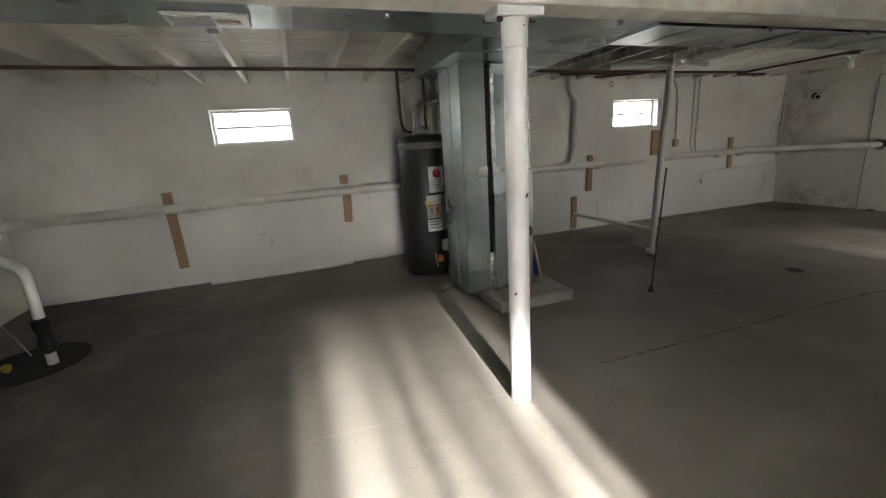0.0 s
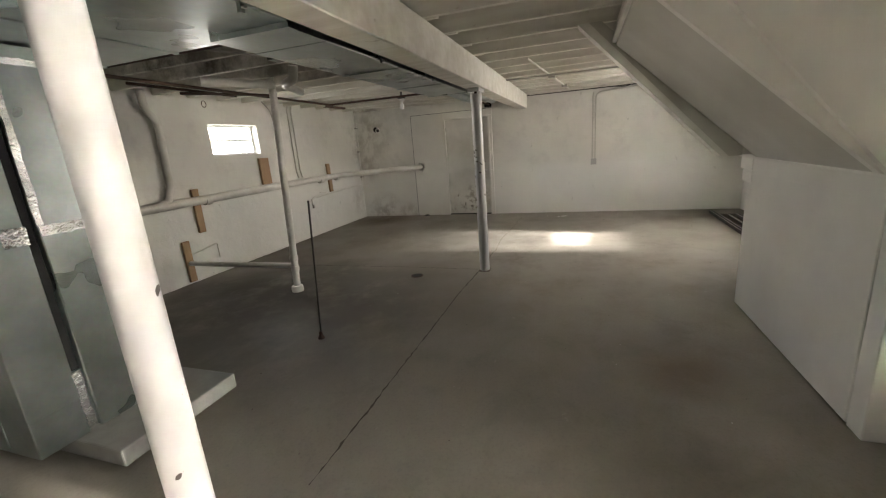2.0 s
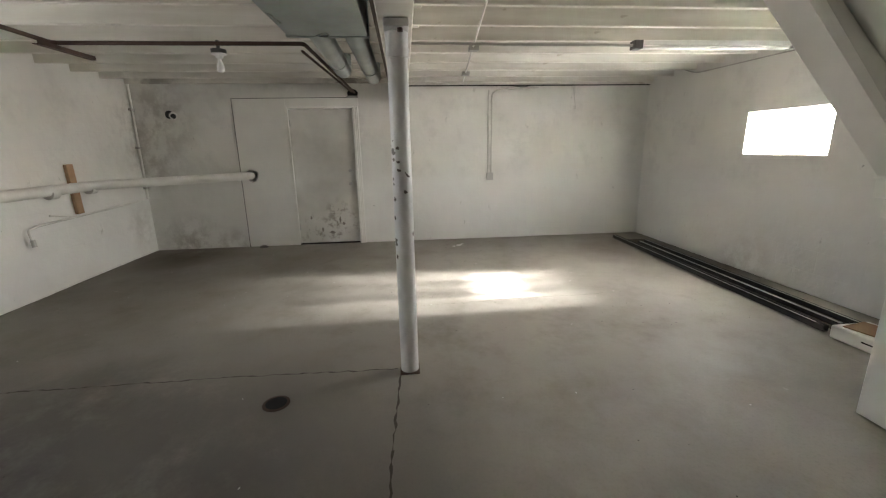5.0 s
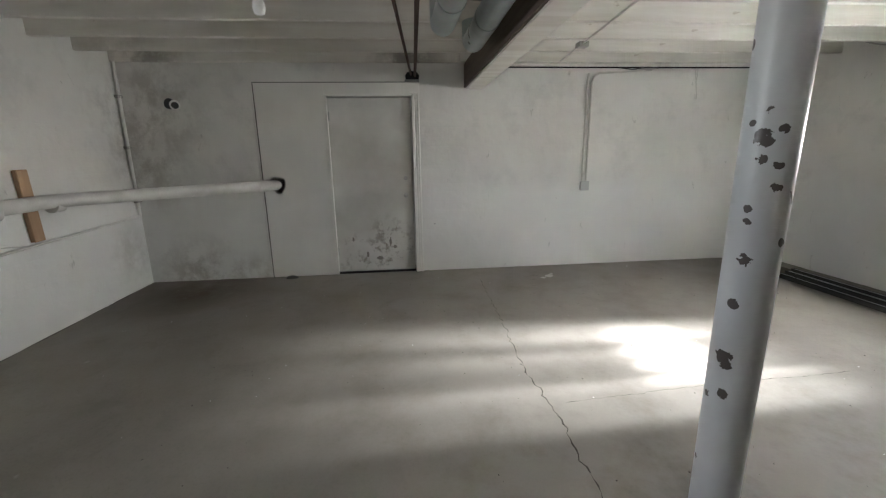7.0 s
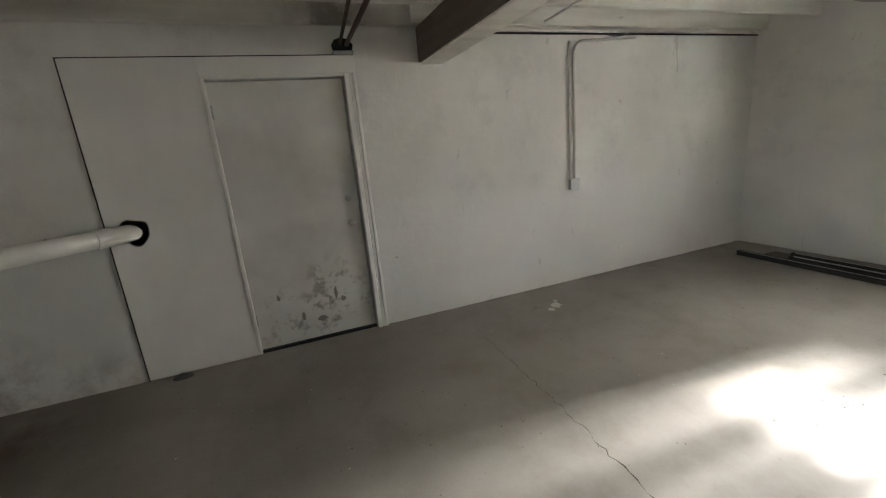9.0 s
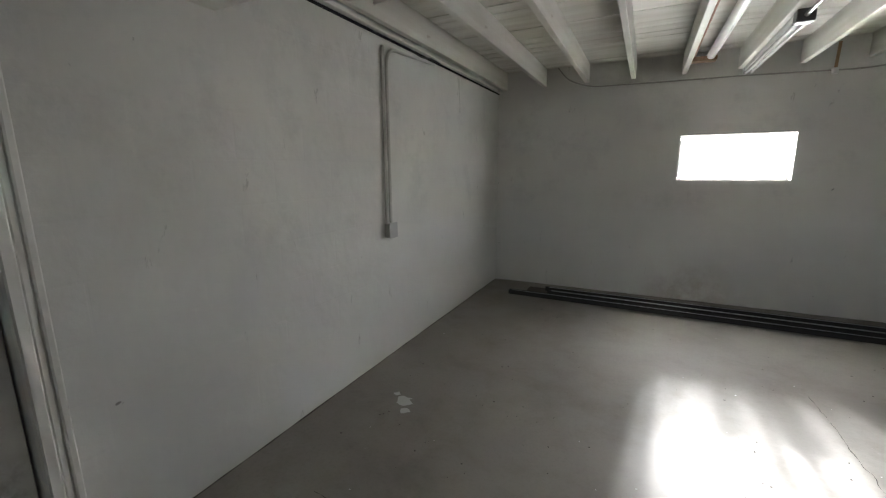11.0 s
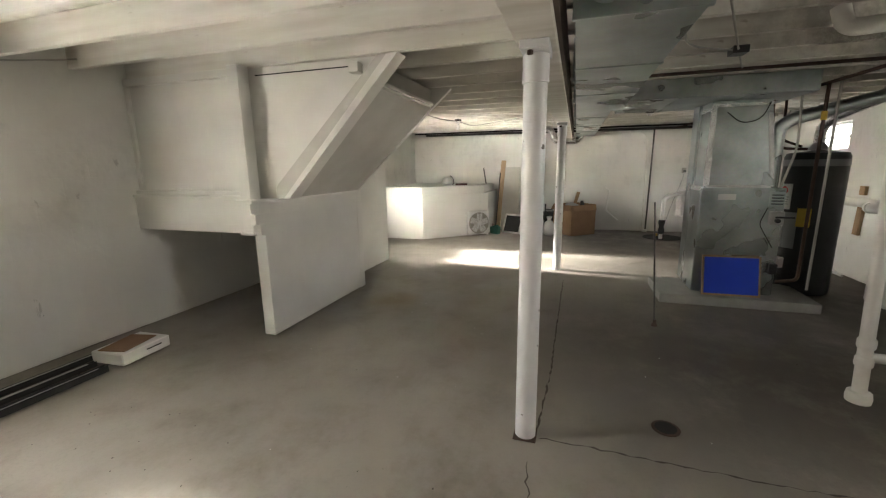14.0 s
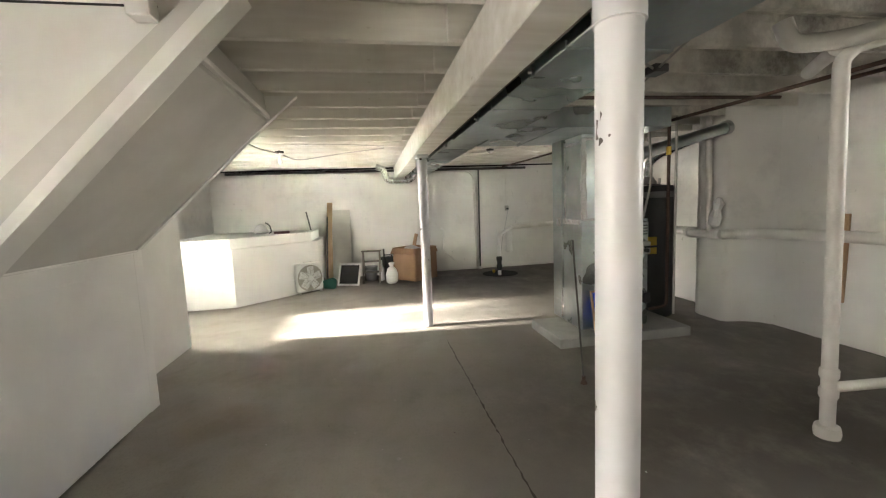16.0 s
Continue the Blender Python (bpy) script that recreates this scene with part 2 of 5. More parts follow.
# dark spots of radius 1.5 and up paint in shade; smaller ones are stains
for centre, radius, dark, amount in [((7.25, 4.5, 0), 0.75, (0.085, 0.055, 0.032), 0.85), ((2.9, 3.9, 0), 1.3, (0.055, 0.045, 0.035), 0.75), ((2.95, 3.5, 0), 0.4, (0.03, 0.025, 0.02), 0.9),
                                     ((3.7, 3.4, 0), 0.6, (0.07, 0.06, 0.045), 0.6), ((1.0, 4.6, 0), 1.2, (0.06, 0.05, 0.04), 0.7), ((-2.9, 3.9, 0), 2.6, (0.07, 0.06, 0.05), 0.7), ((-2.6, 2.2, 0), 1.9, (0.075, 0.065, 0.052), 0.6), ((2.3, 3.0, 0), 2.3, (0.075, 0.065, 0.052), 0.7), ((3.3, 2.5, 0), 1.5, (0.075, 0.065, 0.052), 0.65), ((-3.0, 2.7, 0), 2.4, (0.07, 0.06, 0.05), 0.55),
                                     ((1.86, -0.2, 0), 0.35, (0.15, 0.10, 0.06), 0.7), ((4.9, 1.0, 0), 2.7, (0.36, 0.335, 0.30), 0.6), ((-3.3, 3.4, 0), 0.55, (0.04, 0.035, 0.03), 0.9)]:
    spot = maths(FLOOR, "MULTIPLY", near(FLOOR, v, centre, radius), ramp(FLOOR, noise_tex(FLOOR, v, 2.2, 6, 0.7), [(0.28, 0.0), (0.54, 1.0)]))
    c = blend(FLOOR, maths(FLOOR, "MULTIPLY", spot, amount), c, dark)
shade(FLOOR, c, ramp(FLOOR, noise_tex(FLOOR, v, 1.3, 5), [(0.3, 0.55), (0.75, 0.8)]))
n1 = bump(FLOOR, noise_tex(FLOOR, v, 1.6, 3), 0.25, 0.02)
bump(FLOOR, noise_tex(FLOOR, v, 70, 5, 0.7), 0.30, 0.003, n1)

GALV = mat("galvanised_sheet", (0.50, 0.53, 0.54), 0.33, 1.0)
v = coords(GALV)
vor = node(GALV, "ShaderNodeTexVoronoi", Scale=55.0)
wire(GALV, v, vor.inputs["Vector"])
c = blend(GALV, ramp(GALV, noise_tex(GALV, v, 3, 5), [(0.3, 0.0), (0.7, 1.0)]), (0.36, 0.41, 0.41), (0.56, 0.61, 0.61))
c = blend(GALV, 0.06, c, vor.outputs["Color"], "MULTIPLY")
shade(GALV, c, ramp(GALV, noise_tex(GALV, v, 1.6, 3), [(0.3, 0.25), (0.75, 0.36)]))
bump(GALV, noise_tex(GALV, v, 1.5, 1.0), 0.14, 0.03)

FOIL = mat("crinkled_foil_tape", (0.75, 0.76, 0.77), 0.22, 1.0)
v = coords(FOIL)
bump(FOIL, noise_tex(FOIL, v, 45, 4, 0.6), 0.8, 0.01)
STEEL = mat("dull_steel", (0.46, 0.46, 0.45), 0.4, 0.8)
BLACK = mat("black_gap", (0.012, 0.012, 0.012), 0.9)
PIPE_WHITE = mat("white_painted_pipe", (0.74, 0.73, 0.69), 0.42)
v = coords(PIPE_WHITE)
shade(PIPE_WHITE, blend(PIPE_WHITE, ramp(PIPE_WHITE, noise_tex(PIPE_WHITE, v, 4, 6), [(0.35, 0.0), (0.7, 1.0)]), (0.63, 0.61, 0.56), (0.78, 0.77, 0.74)))
bump(PIPE_WHITE, noise_tex(PIPE_WHITE, v, 18, 4), 0.15, 0.004)
COLUMN_PAINT = mat("chipped_white_column_paint", (0.76, 0.75, 0.71), 0.38)
v = coords(COLUMN_PAINT)
c = blend(COLUMN_PAINT, ramp(COLUMN_PAINT, noise_tex(COLUMN_PAINT, v, 3, 5), [(0.35, 0.0), (0.7, 1.0)]), (0.60, 0.605, 0.61), (0.70, 0.71, 0.72))
chip = ramp(COLUMN_PAINT, noise_tex(COLUMN_PAINT, v, 8.5, 3, 0.55, 0.6), [(0.70, 0.0), (0.705, 1.0)])
# larger flakes on the east column, at azimuth, height, radius
where = COLUMN_PAINT.node_tree.nodes.new("ShaderNodeNewGeometry").outputs["Position"]
flake = None
for turn_by, high, wide in ((125, 1.375, 0.030), (125, 1.33, 0.017), (160, 1.392, 0.016), (158, 1.316, 0.017), (162, 1.269, 0.018), (116, 1.221, 0.015), (119, 1.196, 0.015), (124, 1.105, 0.023), (115, 0.998, 0.018), (112, 0.855, 0.036), (80, 0.745, 0.015), (121, 0.764, 0.021), (70, 0.548, 0.012), (57, 1.569, 0.018), (129, 1.43, 0.012), (99, 1.404, 0.012), (200, 1.15, 0.018), (250, 0.9, 0.02)):
    one = near(COLUMN_PAINT, where, (3.83 + 0.056 * math.cos(radians(turn_by)), 1.49 + 0.056 * math.sin(radians(turn_by)), high), wide)
    flake = one if flake is None else maths(COLUMN_PAINT, "MAXIMUM", flake, one)
ragged = maths(COLUMN_PAINT, "MULTIPLY", flake, ramp(COLUMN_PAINT, noise_tex(COLUMN_PAINT, where, 45, 3, 0.6, 0.4), [(0.36, 0.1), (0.60, 1.0)]))
chip = maths(COLUMN_PAINT, "MAXIMUM", chip, ramp(COLUMN_PAINT, ragged, [(0.33, 0.0), (0.36, 1.0)]))
c = blend(COLUMN_PAINT, chip, c, (0.085, 0.072, 0.065))
shade(COLUMN_PAINT, c)
bump(COLUMN_PAINT, chip, -0.6, 0.003)
PVC = mat("white_pvc", (0.82, 0.82, 0.80), 0.3)
RUST = mat("rusty_iron_pipe", (0.10, 0.055, 0.035), 0.7, 0.3)
v = coords(RUST)
shade(RUST, blend(RUST, noise_tex(RUST, v, 12, 5), (0.028, 0.021, 0.019), (0.11, 0.058, 0.038)))
CONDUIT = mat("dirty_steel_conduit", (0.42, 0.41, 0.38), 0.45, 0.8)
RAWWOOD = mat("raw_pine_board", (0.36, 0.22, 0.11), 0.7)
v = coords(RAWWOOD, (14, 14, 1.0))
shade(RAWWOOD, blend(RAWWOOD, noise_tex(RAWWOOD, v, 2.0, 6), (0.26, 0.15, 0.075), (0.46, 0.31, 0.18)))
GREYWOOD = mat("grey_weathered_wood", (0.27, 0.25, 0.22), 0.8)
v = coords(GREYWOOD, (10, 10, 1.2))
shade(GREYWOOD, blend(GREYWOOD, noise_tex(GREYWOOD, v, 2.0, 6), (0.13, 0.115, 0.10), (0.30, 0.28, 0.245)))
PINE = mat("pale_pine", (0.52, 0.38, 0.23), 0.65)
v = coords(PINE, (14, 14, 1.0))
shade(PINE, blend(PINE, noise_tex(PINE, v, 2.0, 6), (0.36, 0.24, 0.13), (0.58, 0.43, 0.27)))
FAN_GREY = mat("dusty_beige_grille", (0.36, 0.34, 0.30), 0.55)
CONCRETE = mat("pale_concrete_pad", (0.36, 0.36, 0.34), 0.8)
v = coords(CONCRETE)
shade(CONCRETE, blend(CONCRETE, noise_tex(CONCRETE, v, 7, 6), (0.23, 0.23, 0.22), (0.38, 0.38, 0.365)))
bump(CONCRETE, noise_tex(CONCRETE, v, 40, 4), 0.4, 0.004)
HEATER = mat("dark_grey_enamel", (0.030, 0.031, 0.033), 0.38)
DARK_SHEET = mat("charcoal_sheet_metal", (0.03, 0.03, 0.032), 0.5, 0.2)
v = coords(DARK_SHEET)
shade(DARK_SHEET, blend(DARK_SHEET, noise_tex(DARK_SHEET, v, 5, 5), (0.020, 0.020, 0.020), (0.045, 0.043, 0.042)))
CRACK_DIRT = mat("dark_floor_dirt", (0.075, 0.066, 0.055), 0.95)
v = coords(CRACK_DIRT)
shade(CRACK_DIRT, blend(CRACK_DIRT, noise_tex(CRACK_DIRT, v, 9, 6, 0.7), (0.05, 0.043, 0.035), (0.13, 0.115, 0.095)))
LABEL = mat("white_paper_label", (0.78, 0.78, 0.76), 0.6)
RED = mat("red_print", (0.55, 0.04, 0.04), 0.5)
BLACKPRINT = mat("black_print", (0.03, 0.03, 0.03), 0.6)
BLUE = mat("blue_filter_mesh", (0.012, 0.06, 0.62), 0.75)
v = coords(BLUE)
bump(BLUE, noise_tex(BLUE, v, 120, 2), 0.6, 0.004)
CARTON = mat("brown_cardboard", (0.36, 0.22, 0.12), 0.8)
v = coords(CARTON)
shade(CARTON, blend(CARTON, noise_tex(CARTON, v, 5, 5), (0.20, 0.115, 0.06), (0.30, 0.185, 0.10)))
YELLOW = mat("yellow_tag", (0.65, 0.45, 0.06), 0.6)
ORANGE = mat("orange_valve_plastic", (0.60, 0.16, 0.03), 0.5)
BLACK_PLASTIC = mat("black_plastic", (0.02, 0.02, 0.021), 0.45)
DARK_METAL = mat("dark_oily_metal", (0.10, 0.098, 0.095), 0.38, 0.8)
WHITE_PLASTIC = mat("white_plastic", (0.74, 0.74, 0.72), 0.4)
GREY_PLASTIC = mat("grey_plastic", (0.40, 0.40, 0.40), 0.5)
VINYL = mat("white_window_vinyl", (0.80, 0.80, 0.79), 0.35)
BULB = mat("white_glass_bulb", (0.85, 0.85, 0.83), 0.15)
DOORPAINT = mat("grimy_white_door_paint", (0.66, 0.65, 0.61), 0.5)
v = coords(DOORPAINT)
c = blend(DOORPAINT, ramp(DOORPAINT, noise_tex(DOORPAINT, v, 1.8, 6), [(0.3, 0.0), (0.72, 1.0)]), (0.50, 0.49, 0.45), (0.72, 0.71, 0.67))
for centre, radius, dark in [((7.68, 2.45, 0.25), 0.40, (0.13, 0.10, 0.07)), ((7.68, 2.85, 0.2), 0.32, (0.16, 0.13, 0.10)), ((7.68, 2.5, 0.5), 0.22, (0.2, 0.17, 0.14))]:
    spot = maths(DOORPAINT, "MULTIPLY", near(DOORPAINT, v, centre, radius), ramp(DOORPAINT, noise_tex(DOORPAINT, v, 7, 6, 0.7), [(0.52, 0.0), (0.62, 1.0)]))
    c = blend(DOORPAINT, maths(DOORPAINT, "MULTIPLY", spot, 0.75), c, dark)
shade(DOORPAINT, c)


def pane_material(name, clear, haze):
    """Window glazing: clear streaks in a milky film, made up to shape the light."""
    m = bpy.data.materials.new(name)
    m.use_nodes = True
    t = m.node_tree
    t.nodes.clear()
    out = t.nodes.new("ShaderNodeOutputMaterial")
    see = t.nodes.new("ShaderNodeBsdfTransparent")
    milk = t.nodes.new("ShaderNodeBsdfTranslucent")
    milk.inputs["Color"].default_value = (0.9, 0.9, 0.88, 1)
    mix = t.nodes.new("ShaderNodeMixShader")
    v = coords(m, (7.0, 1, 0.9))
    wide = noise_tex(m, v, 1.1, 3, 0.55, 0.5)
    fine = noise_tex(m, v, 4.2, 4, 0.6, 0.6)
    # haze added towards the rim frays the edge of the light patches
    g = m.node_tree.nodes.new("ShaderNodeTexCoord")
    sep = m.node_tree.nodes.new("ShaderNodeSeparateXYZ")
    wire(m, g.outputs["Generated"], sep.inputs[0])
    rims = [maths(m, "PINGPONG", sep.outputs[k], 0.5) for k in ("X", "Z")]
    rim = maths(m, "MINIMUM", maths(m, "MULTIPLY", rims[0], 1.6), rims[1])
    film = maths(m, "ADD", maths(m, "MULTIPLY", wide, 0.30), maths(m, "MULTIPLY", fine, 0.70))
    film = maths(m, "ADD", film, maths(m, "MULTIPLY", maths(m, "SUBTRACT", 0.24, rim), 0.75))
    f = ramp(m, film, [(0.455, clear), (0.60, haze)])
    wire(m, f, mix.inputs[0])
    wire(m, see.outputs[0], mix.inputs[1])
    wire(m, milk.outputs[0], mix.inputs[2])
    wire(m, mix.outputs[0], out.inputs["Surface"])
    return m


GLAZING = pane_material("patch_shaping_glazing", 0.0, 0.74)
CLEAR_GLAZING = pane_material("dusty_glazing", 0.05, 0.3)


# ---- building helpers ----
def bm_box(x0, x1, y0, y1, z0, z1, bevel=0.0, bm=None, segs=1):
    own = bmesh.new()
    bmesh.ops.create_cube(own, size=1.0, matrix=Matrix.Translation(((x0 + x1) / 2, (y0 + y1) / 2, (z0 + z1) / 2)) @ Matrix.Diagonal((x1 - x0, y1 - y0, z1 - z0, 1)))
    if bevel:
        bmesh.ops.bevel(own, geom=own.edges[:], offset=bevel, segments=segs, affect="EDGES", profile=0.5)
    return own if bm is None else merge(bm, own)


def merge(bm, other):
    me = bpy.data.meshes.new("tmp")
    other.to_mesh(me)
    other.free()
    bm.from_mesh(me)
    bpy.data.meshes.remove(me)
    return bm


def bm_turn(bm, m):
    bmesh.ops.transform(bm, matrix=m, verts=bm.verts[:])
    return bm


def bm_cyl(p, q, r, r2=None, segs=20, caps=True):
    """A round bar from p to q."""
    p, q = Vector(p), Vector(q)
    d = q - p
    bm = bmesh.new()
    bmesh.ops.create_cone(bm, cap_ends=caps, segments=segs, radius1=r, radius2=r if r2 is None else r2, depth=d.length)
    return bm_turn(bm, Matrix.Translation((p + q) / 2) @ d.to_track_quat("Z", "Y").to_matrix().to_4x4())


def bm_lathe(profile, segs=28):
    """A turned shape from (radius, height) pairs, about z."""
    bm = bmesh.new()
    rings = []
    for r, z in profile:
        rings.append([bm.verts.new((r * math.cos(2 * math.pi * i / segs), r * math.sin(2 * math.pi * i / segs), z)) for i in range(segs)])
    for a, b in zip(rings, rings[1:]):
        for i in range(segs):
            bm.faces.new((a[i], a[(i + 1) % segs], b[(i + 1) % segs], b[i]))
    bm.faces.new(rings[0][::-1])
    bm.faces.new(rings[-1])
    bmesh.ops.recalc_face_normals(bm, faces=bm.faces[:])
    return bm


def bend(points, radius, steps=5):
    """Round the corners of a polyline."""
    pts = [Vector(p) for p in points]
    out = [pts[0]]
    for a, b, c in zip(pts, pts[1:], pts[2:]):
        r = min(radius, (b - a).length * 0.45, (c - b).length * 0.45)
        s, e = b + (a - b).normalized() * r, b + (c - b).normalized() * r
        for i in range(steps + 1):
            k = i / steps
            out.append(s * (1 - k) ** 2 + b * 2 * k * (1 - k) + e * k ** 2)
    out.append(pts[-1])
    return out


def bm_tube(points, r, radius=0.06, segs=12, steps=5):
    """A pipe along a polyline with rounded bends."""
    path = bend(points, radius, steps)
    bm = bmesh.new()
    rings = []
    up = Vector((0, 0, 1))
    prev = None
    for i, p in enumerate(path):
        d = (path[min(i + 1, len(path) - 1)] - path[max(i - 1, 0)]).normalized()
        if prev is None:
            side = d.cross(up if abs(d.z) < 0.9 else Vector((1, 0, 0))).normalized()
        else:
            side = (prev - d * prev.dot(d)).normalized()
        prev = side
        other = d.cross(side)
        rings.append([bm.verts.new(p + (side * math.cos(2 * math.pi * k / segs) + other * math.sin(2 * math.pi * k / segs)) * r) for k in range(segs)])
    for a, b in zip(rings, rings[1:]):
        for k in range(segs):
            bm.faces.new((a[k], a[(k + 1) % segs], b[(k + 1) % segs], b[k]))
    bm.faces.new(rings[0][::-1])
    bm.faces.new(rings[-1])
    bmesh.ops.recalc_face_normals(bm, faces=bm.faces[:])
    return bm


def bm_prism(outline, axis, lo, hi):
    """An outline pushed along an axis. axis x: outline is (y, z); axis y: (x, z); axis z: (x, y)."""
    put = {"x": lambda a, b, w: (w, a, b), "y": lambda a, b, w: (a, w, b), "z": lambda a, b, w: (a, b, w)}[axis]
    bm = bmesh.new()
    lower = [bm.verts.new(put(a, b, lo)) for a, b in outline]
    upper = [bm.verts.new(put(a, b, hi)) for a, b in outline]
    n = len(outline)
    bm.faces.new(lower)
    bm.faces.new(upper)
    for i in range(n):
        bm.faces.new((lower[i], lower[(i + 1) % n], upper[(i + 1) % n], upper[i]))
    bmesh.ops.recalc_face_normals(bm, faces=bm.faces[:])
    return bm


def mesh_object(name, bm, material, smooth=None):
    me = bpy.data.meshes.new(name)
    if smooth is not None:
        for f in bm.faces:
            f.smooth = True
        for e in bm.edges:
            e.smooth = len(e.link_faces) == 2 and e.calc_face_angle(0) < radians(smooth)
    bm.to_mesh(me)
    bm.free()
    me.materials.append(material)
    return new(name, me)


def solid(name, bm, material, label="", category="", group="", kind="", smooth=None):
    return tagged(mesh_object(name, bm, material, smooth), label, category, group, kind)


def thing(name, base, label, category, group="", kind=""):
    ob = new(name)
    ob.empty_display_size = 0.1
    ob.location = base
    return tagged(ob, label, category, group, kind)


def part(name, bm, material, parent, label="", smooth=None):
    ob = mesh_object(name, bm, material, smooth)
    ob.parent = parent
    if parent.parent is None:
        ob.matrix_parent_inverse = parent.matrix_basis.inverted()
    if label:
        ob["label"] = label
    return ob


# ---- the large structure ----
solid("floor", bm_box(XW - 0.3, XE + 0.3, YS - 0.3, YN + 0.3, -0.15, 0.0), FLOOR, "worn grey concrete basement floor with stains, cracks and painted-in shade", "floor", kind="structure")


def holed_wall(name, axis, inner, outer, a0, a1, holes, label, material=WALL, top=DECK_Z):
    """A thick wall with rectangular holes; a runs along the wall."""
    lo, hi = min(inner, outer), max(inner, outer)
    bm = bmesh.new()

    def put(p0, p1, z0, z1):
        if axis == "y":
            bm_box(p0, p1, lo, hi, z0, z1, bm=bm)
        else:
            bm_box(lo, hi, p0, p1, z0, z1, bm=bm)
    x = a0
    for h0, h1, z0, z1 in sorted(holes):
        put(x, h0, -0.1, top)
        if z0 > 0:
            put(h0, h1, -0.1, z0)
        put(h0, h1, z1, top)
        x = h1
    put(x, a1, -0.1, top)
    return solid(name, bm, material, label, "wall", kind="structure")


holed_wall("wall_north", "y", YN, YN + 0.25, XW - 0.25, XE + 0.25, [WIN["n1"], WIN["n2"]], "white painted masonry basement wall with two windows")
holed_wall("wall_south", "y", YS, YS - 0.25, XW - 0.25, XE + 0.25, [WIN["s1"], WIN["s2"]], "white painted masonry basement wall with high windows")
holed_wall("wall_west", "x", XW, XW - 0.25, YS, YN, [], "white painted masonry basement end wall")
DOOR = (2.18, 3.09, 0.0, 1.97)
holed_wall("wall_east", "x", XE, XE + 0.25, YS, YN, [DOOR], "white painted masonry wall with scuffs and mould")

# deck of boards above the joists
bm = bmesh.new()
y = YS - 0.25
while y < YN + 0.25:
    w = 0.135
    bm_box(XW - 0.25, XE + 0.25, y, y + w, DECK_Z + random.uniform(-0.002, 0.002), DECK_Z + 0.03, bm=bm)
    y += w + random.choice((0.003, 0.004, 0.006))
bm_box(XW - 0.25, XE + 0.25, YS - 0.25, YN + 0.25, DECK_Z + 0.035, DECK_Z + 0.1, bm=bm)
solid("ceiling", bm, DECK, "white painted floor boards seen from below", "ceiling", kind="structure")

BEAM_Y0, BEAM_Y1, BEAM_Z0 = 1.40, 1.585, 2.03
bm = bm_box(XW, XE, BEAM_Y0, BEAM_Y1, BEAM_Z0, JOIST_Z - 0.002, 0.006)
solid("beam", bm, TIMBER_WHITE, "long white painted timber girder carrying the joists", "beam", kind="structure")
# the north face is a dark brown sheet against the white girder
solid("beam_side", bm_box(XW, XE - 0.02, BEAM_Y1 + 0.001, BEAM_Y1 + 0.02, BEAM_Z0 + 0.012, JOIST_Z - 0.01), BEAM_DARK, "dark side of the girder", "beam", kind="structure")

STEP = 0.4555
south = bm_box(-0.0225, 0.0225, YS, BEAM_Y1 + 0.08, JOIST_Z, DECK_Z, 0.004)
north = bm_box(-0.0225, 0.0225, BEAM_Y0 - 0.08, YN, JOIST_Z, DECK_Z, 0.004)
js = solid("ceiling_joist", south, TIMBER_WHITE, "white painted timber ceiling joist with knots", "joist", "ceiling joists", "structure")
jn = solid("ceiling_joist", north, TIMBER_WHITE, "white painted timber ceiling joist with knots", "joist", "ceiling joists", "structure")
k = 0
while 7.565 - k * STEP > XW:
    x = 7.565 - k * STEP
    for src, dx in ((js, 0.0), (jn, 0.047)):
        if k == 0:
            src.location.x = x + dx
        else:
            copy_thing(src, pose(x + dx, 0, 0))
    k += 1
solid("trim", bm_box(XE - 0.05, XE - 0.002, YS, BEAM_Y0, 2.262, JOIST_Z - 0.002, 0.004), TIMBER_WHITE, "white painted timber plate on the wall top", "trim", kind="structure")

solid("plate_gap", bm_box(XE - 0.012, XE - 0.002, YS, BEAM_Y0, 2.247, 2.2615), BLACK, "dark open joint under the wall plate", "gap", kind="structure")

# chimney breast
bm = bm_prism([(0.36, YN), (0.36, 4.86), (0.40, 4.78), (0.50, 4.735), (0.80, 4.735), (0.86, 4.78), (0.90, 4.95), (0.98, 5.08), (1.10, YN)], "z", -0.05, DECK_Z)
solid("chimney_breast", bm, WALL, "white painted rounded chimney breast on the wall", "chimney", kind="structure", smooth=40)


